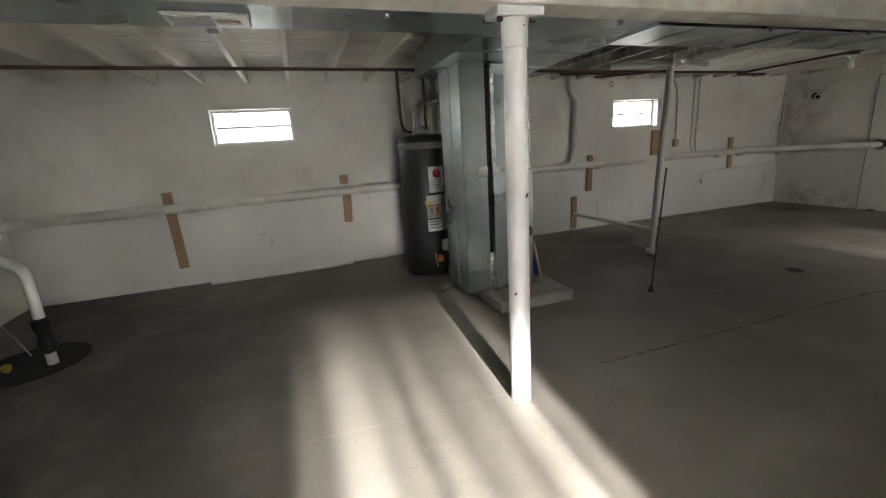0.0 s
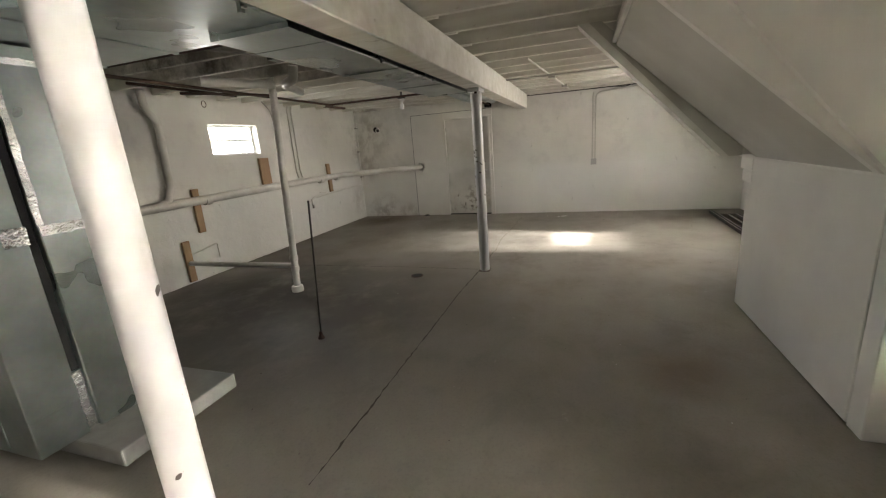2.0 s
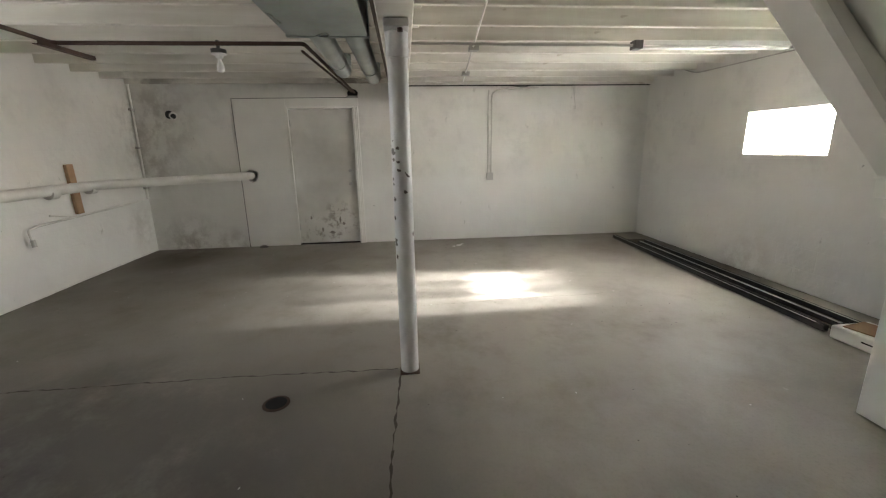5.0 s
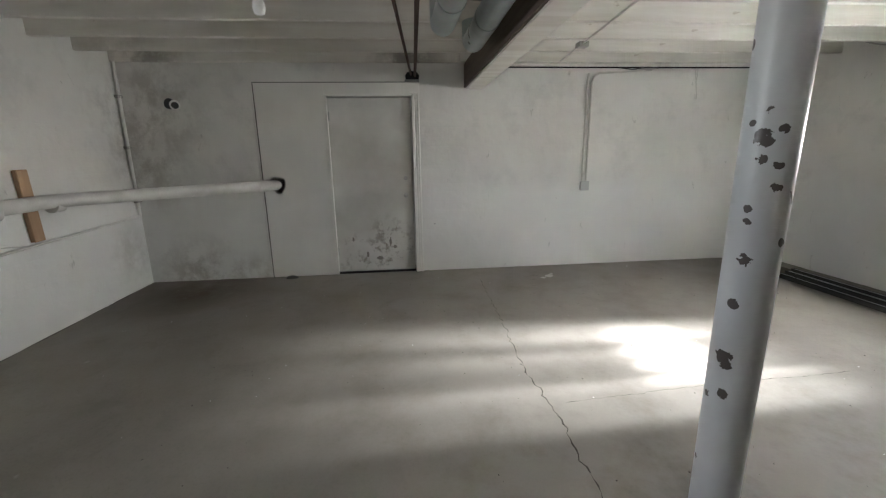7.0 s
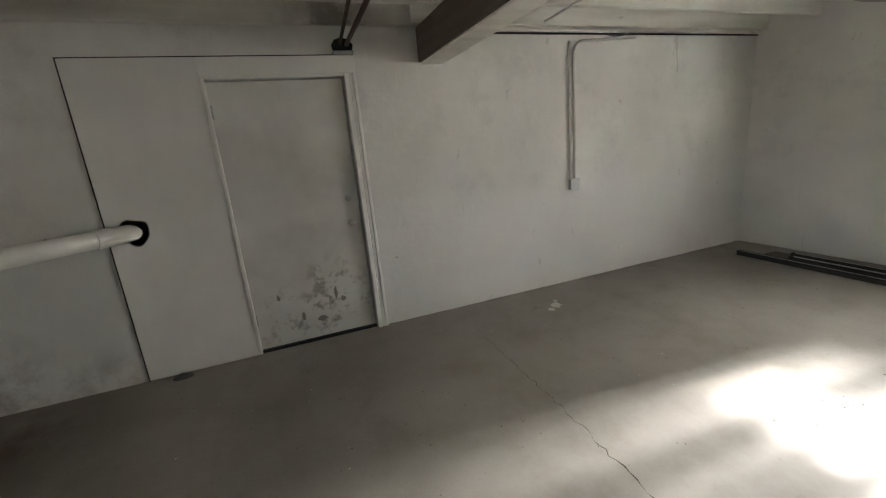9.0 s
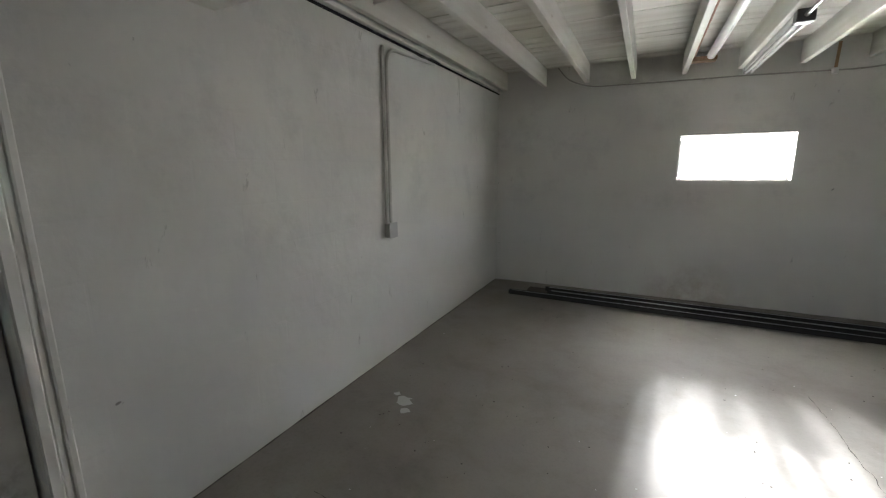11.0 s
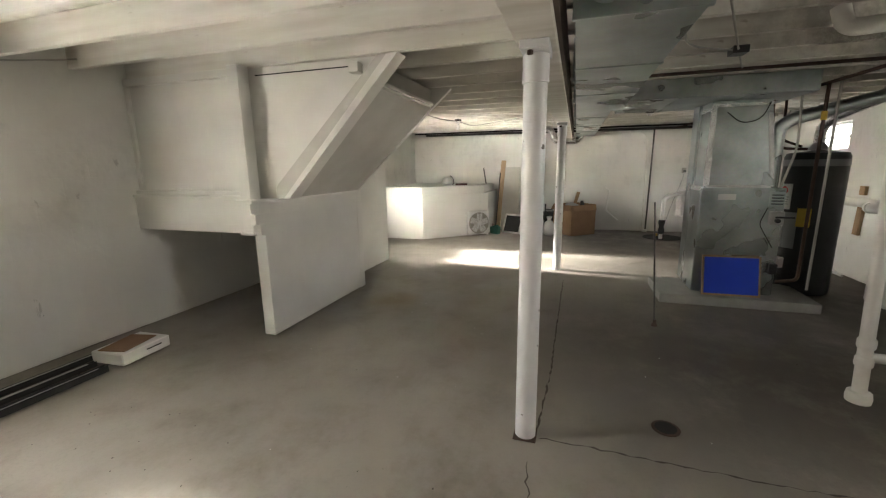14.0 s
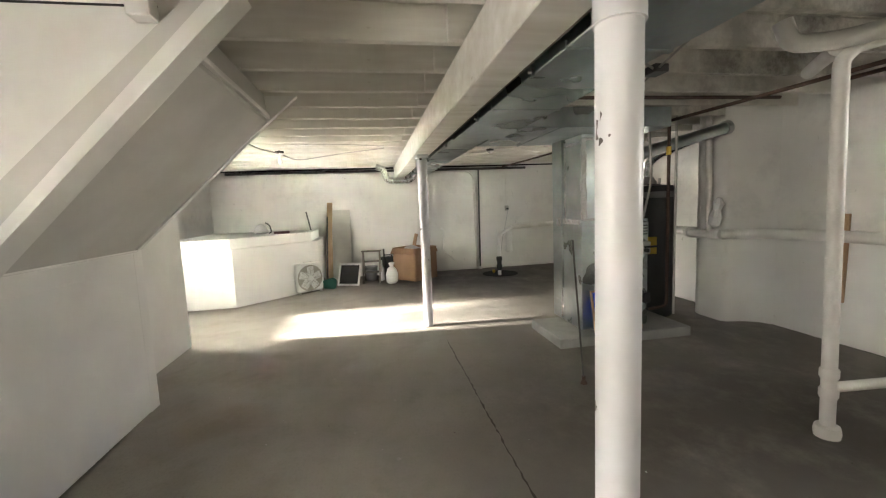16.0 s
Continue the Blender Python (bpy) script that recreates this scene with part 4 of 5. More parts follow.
part("second_line", bm_tube([(5.45, 2.33, 2.24), (7.68, 2.17, 2.18)], 0.012, 0.05, 8), RUST, gp, smooth=60)
part("angle_rest", bm_prism([(3.95, 2.135), (3.99, 2.135), (3.99, 2.14), (3.955, 2.14), (3.955, 2.165), (3.95, 2.165)], "x", 4.75, 5.30), RUST, gp)
part("ring_hook", bm_tube([(2.95 + 0.03 * math.cos(a * 0.6283), 4.3, 2.10 + 0.035 * math.sin(a * 0.6283)) for a in range(11)], 0.004, 0.01, 6), RUST, gp, smooth=60)
co = thing("steel_conduit", (0.98, 3.95, 0.2), "bare steel conduit beside the furnace", "conduit")
part("riser", bm_tube([(1.0, 3.98, 2.25), (1.0, 3.98, 0.20)], 0.012, 0.05, 10), CONDUIT, co, smooth=60)
part("flex", bm_tube([(0.93, 3.72, 2.2), (0.95, 3.74, 1.6), (0.94, 3.66, 1.25), (0.95, 3.62, 1.12)], 0.011, 0.12, 10), CONDUIT, co, smooth=60)

# ---- drain stack and waste pipes ----
sk = thing("drain_stack", (2.905, 3.45, 0), "white painted vertical drain pipe with a bell foot", "pipe")
part("pipe", bm_tube([(2.905, 3.45, 0.0), (2.93, 3.36, 2.12), (2.965, 3.40, 2.18), (3.06, 3.50, 2.20), (3.10, 3.50, 2.31)], 0.037, 0.05, 18), PIPE_WHITE, sk, smooth=45)
part("bell", bm_turn(bm_lathe([(0.062, 0.0), (0.066, 0.03), (0.06, 0.065), (0.042, 0.072)], 22), pose(2.905, 3.45, 0)), PIPE_WHITE, sk, smooth=40)
for z in (0.24, 0.36):
    part("collar", bm_turn(bm_lathe([(0.042, 0), (0.046, 0.01), (0.046, 0.05), (0.042, 0.06)], 20), pose(2.905 + z * 0.012, 3.45 - z * 0.043, z)), PIPE_WHITE, sk, smooth=40)
part("branch", bm_tube([(2.91, 3.44, 0.30), (2.98, 5.07, 0.27)], 0.030, 0.05, 14), PIPE_WHITE, sk, smooth=45)
part("top_arm", bm_tube([(2.88, 3.04, 2.32), (2.90, 3.07, 2.20), (3.0, 3.26, 2.19), (3.75, 3.62, 2.22)], 0.045, 0.09, 16), PIPE_WHITE, sk, smooth=45)
part("cross_arm", bm_tube([(2.45, 3.75, 2.21), (2.75, 3.50, 2.20), (2.93, 3.33, 2.18)], 0.040, 0.1, 16), PIPE_WHITE, sk, smooth=45)

wp = thing("waste_pipe", (1.0, 5.0, 1.0), "long white painted waste pipe along the wall", "pipe")
part("wall_run", bm_tube([(0.86, 4.68, 1.0), (1.2, 4.95, 1.01), (1.5, 5.05, 1.015), (6.50, 5.05, 1.04), (7.74, 3.575, 1.05)], 0.054, 0.14, 18), PIPE_WHITE, wp, smooth=45)
part("chimney_run", bm_tube([(0.40, 4.70, 0.985), (0.86, 4.68, 1.0)], 0.054, 0.1, 18), PIPE_WHITE, wp, smooth=45)
part("end_fitting", bm_tube([(0.40, 4.70, 0.985), (0.30, 4.73, 0.985), (0.26, 4.86, 0.985), (0.25, 5.05, 0.98)], 0.060, 0.09, 18), PIPE_WHITE, wp, smooth=45)
part("west_run", bm_tube([(0.25, 5.05, 0.98), (-3.80, 5.05, 0.93), (-3.95, 4.92, 0.93), (-3.96, 3.95, 0.90)], 0.054, 0.14, 18), PIPE_WHITE, wp, smooth=45)
part("riser", bm_tube([(2.62, 5.05, 1.02), (2.86, 5.05, 1.06), (2.94, 5.06, 1.25), (2.97, 5.06, 1.98), (2.84, 5.04, 2.12), (2.80, 5.0, 2.32)], 0.042, 0.045, 16), PIPE_WHITE, wp, smooth=45)
part("chimney_riser", bm_tube([(0.70, 4.68, 1.03), (0.70, 4.66, 1.16), (0.67, 4.66, 2.32)], 0.036, 0.08, 16), PIPE_WHITE, wp, smooth=45)
for x in (-2.0, 3.35, 5.9, 6.44):
    part("coupling", bm_cyl((x, 5.05, 1.01 if x > 0 else 0.955), (x + 0.09, 5.05, 1.01 if x > 0 else 0.957), 0.060, segs=18), PIPE_WHITE, wp, smooth=45)
part("coupling", bm_cyl((7.52, 3.838, 1.047), (7.58, 3.767, 1.048), 0.060, segs=18), PIPE_WHITE, wp, smooth=45)
solid("plastic_wrap", bm_turn(bm_lathe([(0.02, 0.0), (0.09, 0.03), (0.10, 0.12), (0.06, 0.20), (0.09, 0.27), (0.03, 0.33)], 9), pose(0.79, 4.64, 1.08, 0, 12, 0) @ Matrix.Diagonal((0.8, 0.5, 1, 1))), WHITE_PLASTIC, "crumpled white plastic wrap hanging on the pipe", "wrap")


# boards behind the pipes
def wall_board(x, z0, z1, w, tilt=0.0, y=5.105):
    bm = bm_turn(bm_box(-w / 2, w / 2, -0.019, 0.019, 0, z1 - z0, 0.004), pose(x, y, z0, 0, tilt, 0))
    return solid("timber_block", bm, RAWWOOD, "raw pine board fixed to the wall behind the pipe", "board", "boards on the wall")


for a in ((-2.51, 0.23, 1.13, 0.10, -1.5), (-0.54, 0.56, 0.94, 0.10, 3), (-0.54, 1.06, 1.17, 0.10, 0), (3.27, 0.61, 1.17, 0.095, 1), (2.99, 0.03, 0.55, 0.095, 0), (4.60, 1.09, 1.49, 0.20, 0), (6.33, 0.75, 1.29, 0.095, -2), (1.72, 0.40, 1.22, 0.10, 1)):
    wall_board(*a)

for dy, dz, x1 in ((0.0, 0.0, -0.55), (-0.035, 0.0, -0.72)):
    solid("trim_strip", bm_turn(bm_box(-2.25, x1, 5.04 + dy, 5.065 + dy, dz, dz + 0.035, 0.003), pose(0, 0, 0)), WHITE_PLASTIC, "long thin white trim strip lying along the wall", "trim", "strips on the floor")

# conduits on the north wall
t = thing("wall_conduit", (5.4, 5.11, 1.1), "pair of white painted conduits down the wall", "conduit")
for x in (5.37, 5.47):
    part("tube", bm_tube([(x + 0.02, 5.10, 1.11), (x, 5.11, 1.22), (x, 5.11, 2.26), (x - 0.05, 5.05, 2.3)], 0.014, 0.06, 10), PIPE_WHITE, t, smooth=60)
t = thing("switch_conduit", (4.95, 5.11, 1.2), "thin conduit with a small grey switch box", "conduit")
part("tube", bm_tube([(5.02, 5.11, 1.32), (5.00, 5.11, 2.0), (4.92, 5.08, 2.2), (4.67, 5.0, 2.31)], 0.009, 0.10, 8), CONDUIT, t, smooth=60)
part("switch_box", bm_box(4.97, 5.07, 5.08, 5.128, 1.20, 1.32, 0.006), CONDUIT, t, "small grey metal box")
t = thing("water_line", (6.5, 5.1, 0.7), "thin white painted water pipe with a tap stub", "pipe")
part("run", bm_tube([(5.62, 5.06, 0.56), (5.62, 5.08, 0.69), (5.75, 5.10, 0.71), (7.58, 5.10, 0.76)], 0.011, 0.04, 8), PIPE_WHITE, t, smooth=60)
part("stub", bm_cyl((5.62, 5.055, 0.53), (5.62, 5.06, 0.60), 0.02, segs=10), CONDUIT, t, smooth=60)
part("riser", bm_tube([(7.58, 5.10, 0.76), (7.60, 5.10, 2.29)], 0.016, 0.04, 10), PIPE_WHITE, t, smooth=60)
part("side_stub", bm_tube([(6.2, 5.1, 0.74), (5.9, 5.08, 0.79)], 0.007, 0.04, 8), PIPE_WHITE, t, smooth=60)
for z in (0.9, 1.45, 1.95):
    part("clip", bm_box(7.56, 7.64, 5.085, 5.128, z, z + 0.03, 0.003), CONDUIT, t)
solid("pipe_bracket", bm_tube([(3.0, 5.10, 0.36), (3.45, 5.10, 0.42), (3.45, 5.10, 0.22)], 0.007, 0.02, 8), PIPE_WHITE, "thin white wire bracket on the wall", "bracket")

# ---- ledge in the corner ----
solid("masonry_ledge", bm_prism([(-1.90, YS), (-1.90, -1.26), (-2.58, -0.50), (-2.95, -0.12), (XW, -0.12), (XW, YS)], "z", 0.0, 0.90), WALL, "waist-high white painted masonry ledge filling a corner", "ledge", kind="structure")
solid("ledge_cap", bm_prism([(-1.97, YS), (-1.97, -1.30), (-2.62, -0.58), (-2.97, -0.22), (XW, -0.22), (XW, YS)], "z", 0.90, 1.06), WALL, "thick white cap course on the ledge", "ledge", kind="structure")

# ---- east wall: boarded doorway ----
dr = thing("door_1", (7.68, 2.63, 0), "grimy white flat door with a knob and deadbolt", "door", kind="structure")
part("leaf", bm_box(7.685, 7.725, 2.19, 3.08, 0.02, 1.955, 0.003), DOORPAINT, dr)
for nm, z, r in (("door_knob", 0.90, 0.027), ("deadbolt", 1.09, 0.024)):
    k_ = part(nm, bm_turn(bm_lathe([(r, 0.0), (r, 0.006), (r * 0.45, 0.012), (r * 0.45, 0.03), (r * 0.95, 0.04), (r * 0.95, 0.055), (r * 0.6, 0.062)] if nm == "door_knob" else [(r, 0), (r, 0.012), (r * 0.7, 0.016)], 18), pose(7.685, 2.27, z, 0, -90, 0)), STEEL, dr, "tarnished metal fitting", smooth=40)
for z in (0.22, 1.72):
    part("hinge", bm_cyl((7.680, 3.070, z), (7.680, 3.070, z + 0.09), 0.008, segs=10), STEEL, dr, "painted-over hinge", smooth=40)
for y0, z0, w, h in ((2.47, 0.36, 0.035, 0.13), (2.42, 0.30, 0.05, 0.05), (2.60, 0.17, 0.10, 0.05), (2.74, 0.22, 0.04, 0.07), (2.90, 0.40, 0.03, 0.06)):
    bm = bmesh.new()
    rim_ = [bm.verts.new((7.6842, y0 + w * random.uniform(0.5, 1.1) * math.cos(k * 0.698) / 2, z0 + h * random.uniform(0.5, 1.1) * math.sin(k * 0.698) / 2)) for k in range(9)]
    bm.faces.new(rim_)
    part("paint_chip", bm, GREYWOOD, dr, "bare patch where the paint has flaked off")
part("threshold", bm_box(7.66, 7.74, 2.185, 3.085, 0.0, 0.018), BLACK, dr, "dark gap under the door")
bp = thing("boarded_panel", (7.64, 3.4, 0), "white painted plywood infill around the door", "panel", kind="structure")
part("board", bm_box(7.632, 7.648, 3.10, 3.81, 0.01, 2.10, 0.002), BOARD_WHITE, bp)
part("header_board", bm_box(7.632, 7.648, 2.09, 3.099, 1.985, 2.10, 0.002), BOARD_WHITE, bp)
part("edge_bead", bm_box(7.622, 7.66, 3.075, 3.099, 0.01, 1.984, 0.004), BOARD_WHITE, bp)
part("edge_bead", bm_box(7.622, 7.66, 2.18, 3.074, 1.962, 1.984, 0.004), BOARD_WHITE, bp)
part("dark_joint", bm_box(7.640, 7.6485, 3.811, 3.820, 0.0, 2.108), BLACK, bp, "dark open joint")
part("dark_joint", bm_box(7.640, 7.6485, 2.09, 3.811, 2.101, 2.108), BLACK, bp, "dark open joint")
cs = thing("door_casing", (7.63, 2.12, 0), "white moulded door casing", "casing", kind="structure")
for i, (y0, y1, p) in enumerate(((2.145, 2.18, 0.03), (2.12, 2.144, 0.022), (2.095, 2.119, 0.03))):
    part("moulding", bm_box(7.65 - p, 7.66 if i else 7.69, y0, y1, 0.0, 1.984, 0.005), BOARD_WHITE, cs)
bm = bm_turn(bm_lathe([(0.088, 0.0), (0.088, 0.004)], 15), pose(7.636, 3.655, 1.05, 0, -90, 0))
for v_ in bm.verts:
    v_.co.y += random.uniform(-0.012, 0.012)
    v_.co.z += random.uniform(-0.012, 0.012)
solid("pipe_hole", bm, BLACK, "rough dark hole cut in the board for the pipe", "hole", kind="structure")
bm = bm_turn(bm_lathe([(0.055, 0.0), (0.052, 0.004)], 13), pose(7.648, 4.66, 1.90, 0, -90, 0))
solid("wall_hole", bm, BLACK, "dark round hole in the wall", "hole", kind="structure")
st_ = thing("pipe_stub", (7.65, 4.60, 1.89), "short white pipe stub in a rough dark hole in the wall", "pipe")
part("tube", bm_tube([(7.72, 4.63, 1.90), (7.60, 4.59, 1.89), (7.54, 4.555, 1.872)], 0.040, 0.03, 16), PIPE_WHITE, st_, smooth=40)
part("collar", bm_cyl((7.575, 4.575, 1.881), (7.535, 4.552, 1.870), 0.047, segs=16), PIPE_WHITE, st_, smooth=40)
part("bore", bm_cyl((7.536, 4.5525, 1.8705), (7.533, 4.551, 1.8695), 0.034, segs=16), BLACK, st_, "dark open end")
bm = bm_turn(bm_lathe([(0.06, 0.0), (0.055, 0.004)], 9), pose(7.648, 2.16, 2.16, 0, -90, 0) @ Matrix.Diagonal((1, 1.3, 1, 1)))
solid("wall_hole", bm, BLACK, "rough dark pipe hole above the door", "hole", kind="structure")
solid("mortar_patch", bm_box(7.60, 7.649, 2.09, 2.24, 2.101, 2.125, 0.006), CONCRETE, "rough mortar lump under the pipe hole", "patch", kind="structure")
solid("floor_lump", bm_turn(bm_lathe([(0.05, 0), (0.04, 0.02), (0.015, 0.03)], 9), pose(7.58, 3.60, 0.0) @ Matrix.Diagonal((0.8, 1.4, 1, 1))), DARK_METAL, "small dark lump of debris by the wall", "debris")

oc = thing("outlet_conduit", (7.63, 0.19, 0.96), "pair of thin conduits down to a metal outlet box", "outlet")
bx_ = part("outlet_box", bm_box(7.60, 7.648, 0.145, 0.235, 0.91, 1.01, 0.005), CONDUIT, oc, "small dirty metal outlet box")
part("cover_plate", bm_box(7.596, 7.60, 0.14, 0.24, 0.905, 1.015, 0.002), STEEL, bx_)
part("tube", bm_tube([(7.635, 0.215, 1.01), (7.635, 0.215, 2.12), (7.635, 0.205, 2.19)], 0.012, 0.04, 8), GREY_WHITE, oc, smooth=60)
part("tube", bm_tube([(7.635, 0.165, 1.01), (7.635, 0.165, 2.19), (7.635, -0.20, 2.21), (7.625, -0.52, 2.225)], 0.012, 0.12, 8), GREY_WHITE, oc, smooth=60)
part("cable", bm_tube([(7.625, -0.14, 2.25), (7.615, -0.30, 2.225), (7.625, -0.46, 2.26), (7.60, -0.58, 2.24)], 0.006, 0.1, 8), BLACK_PLASTIC, oc, smooth=60)

# unseen block, added so that no sky shows round the door
solid("door_light_block", bm_box(7.96, 8.06, 1.7, 4.3, -0.02, 2.6), WALL, "unseen block added behind the doorway to stop light leaking in", "wall", kind="structure")
# ---- bulbs, ceiling strip, wires ----
def lampholder(x, y, with_bulb=True, z=2.285):
    t = thing("bulb_holder", (x, y, z), "white porcelain lampholder with a bare bulb" if with_bulb else "white porcelain lampholder without a bulb", "lamp", "bare bulb holders")
    part("box", bm_turn(bm_lathe([(0.05, -0.035), (0.06, -0.03), (0.06, -0.005), (0.014, 0.0), (0.014, JOIST_Z - z)], 16), pose(x, y, z)), DARK_METAL, t, smooth=30)
    part("porcelain", bm_turn(bm_lathe([(0.02, -0.075), (0.028, -0.07), (0.035, -0.05), (0.058, -0.045), (0.058, -0.036)], 18), pose(x, y, z)), WHITE_PLASTIC, t, smooth=40)
    if with_bulb:
        part("bulb", bm_turn(bm_lathe([(0.008, -0.185), (0.024, -0.178), (0.031, -0.155), (0.029, -0.13), (0.016, -0.095), (0.014, -0.076)], 18), pose(x, y, z)), BULB, t, "unlit white bulb", smooth=60)


lampholder(5.30, 2.98, z=2.225)
lampholder(-1.45, 2.75, False)
lampholder(-1.28, -0.32)
lampholder(2.2, -0.1)

ft = thing("strip_light", (5.24, -1.3, 2.25), "slim white strip light fixture under a joist, switched off", "light")
part("channel", bm_box(5.205, 5.275, -2.12, -0.68, 2.245, 2.286, 0.004), WHITE_PLASTIC, ft)
for dx in (-0.02, 0.02):
    part("tube", bm_cyl((5.24 + dx, -2.10, 2.232), (5.24 + dx, -0.70, 2.232), 0.013, segs=12), BULB, ft, "unlit white tube", smooth=40)
part("end_cap", bm_box(5.195, 5.285, -0.68, -0.60, 2.215, 2.287, 0.004), DARK_METAL, ft, "dark end cap")
part("end_cap", bm_box(5.205, 5.275, -2.17, -2.12, 2.22, 2.287, 0.004), STEEL, ft)
part("feed_conduit", bm_tube([(5.24, -0.60, 2.25), (5.24, 1.39, 2.26)], 0.012, 0.05, 8), CONDUIT, ft, smooth=60)
solid("plastic_pipe", bm_tube([(5.55, -2.1, 2.40), (5.53, 1.3, 2.38)], 0.035, 0.05, 16), PVC, "white plastic pipe between two joists", "pipe", smooth=45)
solid("copper_pipe", bm_tube([(5.68, -2.15, 2.41), (5.68, 1.3, 2.40)], 0.009, 0.05, 8), mat("dull_copper", (0.32, 0.17, 0.10), 0.5, 0.7), "dull copper pipe between two joists", "pipe", smooth=45)
solid("pipe_blocking", bm_box(5.50, 5.72, -2.16, -2.06, 2.36, 2.40, 0.004), RAWWOOD, "small wood block holding the pipes", "block")
solid("wall_cable", bm_tube([(6.95, -2.15, 2.46), (6.85, -2.2, 2.33), (6.62, -2.225, 2.245), (6.0, -2.225, 2.235), (5.24, -2.225, 2.225), (4.4, -2.225, 2.20), (3.9, -2.2, 2.26), (3.5, -2.1, 2.35)], 0.007, 0.12, 8), CONDUIT, "grey cable sagging along the wall top", "cable", smooth=60)
t = thing("wire_drop", (4.62, -2.2, 2.2), "small white junction hanging from a short pipe", "junction")
part("stem", bm_tube([(4.62, -2.16, 2.42), (4.62, -2.18, 2.22)], 0.012, 0.02, 8), RAWWOOD, t, smooth=60)
part("cup", bm_cyl((4.62, -2.19, 2.17), (4.62, -2.19, 2.215), 0.025, segs=12), WHITE_PLASTIC, t, smooth=40)
ce = thing("ceiling_conduit", (5.9, 0.7, 2.27), "thin steel conduit with small boxes under the joists", "conduit")
part("tube", bm_tube([(3.95, 0.95, 2.275), (7.4, 0.62, 2.275)], 0.009, 0.05, 8), PIPE_WHITE, ce, smooth=60)
for x, y in ((5.45, 0.80), (6.75, 0.68)):
    part("junction_box", bm_box(x - 0.045, x + 0.045, y - 0.045, y + 0.045, 2.245, 2.288, 0.004), CONDUIT, ce)
cw = thing("ceiling_cable", (-1.6, -0.3, 2.27), "dark cable looping under the joists", "cable")
part("run", bm_tube([(0.25, -0.5, 2.25), (-0.6, -0.42, 2.22), (-1.28, -0.32, 2.25), (-1.75, -0.18, 2.20), (-1.5, 0.35, 2.24), (-1.0, 1.1, 2.26)], 0.008, 0.2, 8), CONDUIT, cw, smooth=60)
part("run", bm_tube([(-0.55, -0.1, 2.25), (-0.5, 0.45, 2.24), (-0.8, 1.1, 2.26)], 0.008, 0.1, 8), PIPE_WHITE, cw, smooth=60)
nc = thing("ceiling_wire", (2.0, 2.9, 2.27), "thin wires and a small box under the joists", "cable")
part("run", bm_tube([(3.6, 2.3, 2.27), (2.3, 2.75, 2.26), (1.6, 3.0, 2.25), (1.3, 3.3, 2.27)], 0.007, 0.2, 8), CONDUIT, nc, smooth=60)
part("junction_box", bm_box(2.23, 2.36, 2.70, 2.80, 2.235, 2.285, 0.004), DARK_METAL, nc)
part("run", bm_tube([(2.3, 2.75, 2.26), (2.6, 2.35, 2.25), (3.3, 2.2, 2.27)], 0.007, 0.2, 8), CONDUIT, nc, smooth=60)
for i, (x0, y0, x1, y1) in enumerate(((1.7, 2.25, 1.7, 4.4), (2.2, 4.35, 3.6, 4.45))):
    solid("iron_pipe", bm_tube([(x0, y0, 2.24), (x1, y1, 2.25)], 0.015, 0.05, 8), RUST, "dark iron pipe under the joists", "pipe", smooth=45)

# ---- west wall ----
pp = thing("header_pipe", (-3.98, 1.5, 2.22), "dark iron pipe along the top of the wall", "pipe")
part("run", bm_tube([(-3.97, -1.9, 2.22), (-3.97, 4.3, 2.20)], 0.026, 0.05, 10), DARK_METAL, pp, smooth=60)
part("sill_gap", bm_box(-4.049, -4.03, YS + 0.02, YN - 0.02, 2.255, 2.285), BLACK, pp, "dark gap under the joists")
t = thing("west_conduit", (-4.0, 3.22, 0), "dark conduit down the wall with a white foot", "conduit")
part("tube", bm_tube([(-4.02, 3.22, 0.03), (-4.02, 3.24, 2.20)], 0.017, 0.05, 10), DARK_METAL, t, smooth=60)
part("cross", bm_tube([(-4.02, 3.15, 0.05), (-4.02, 3.12, 2.05), (-4.02, 3.0, 2.16), (-4.02, 2.2, 2.17)], 0.013, 0.10, 10), PIPE_WHITE, t, smooth=60)
part("foot", bm_turn(bm_lathe([(0.05, 0), (0.05, 0.03), (0.03, 0.05)], 12), pose(-3.98, 3.20, 0.0)), WHITE_PLASTIC, t, smooth=40)
t = thing("sump_outlet", (-4.02, 3.87, 1.33), "wall outlet with a hanging pump cord", "outlet")
part("box", bm_box(-4.048, -4.0, 3.83, 3.91, 1.27, 1.38, 0.006), CONDUIT, t)
part("plug", bm_cyl((-4.0, 3.87, 1.31), (-3.95, 3.87, 1.31), 0.022, segs=10), BLACK_PLASTIC, t, smooth=40)
part("feed", bm_tube([(-4.03, 3.87, 1.38), (-4.03, 3.86, 2.2)], 0.008, 0.05, 8), PIPE_WHITE, t, smooth=60)
part("cord", bm_tube([(-3.95, 3.87, 1.30), (-3.9, 3.82, 1.1), (-3.7, 3.65, 0.7), (-3.3, 3.45, 0.25), (-3.2, 3.4, 0.08)], 0.006, 0.2, 8), GREY_PLASTIC, t, smooth=60)
sp = thing("sump_pump", (-3.1, 3.40, 0), "white discharge pipe and black valve over a round sump pit", "pump")
part("pit_rim", bm_turn(bm_lathe([(0.36, 0.0), (0.36, 0.006), (0.34, 0.008), (0.335, 0.004)], 28), pose(-3.22, 3.42, 0)), BLACK, sp, "dark round pit", smooth=30)
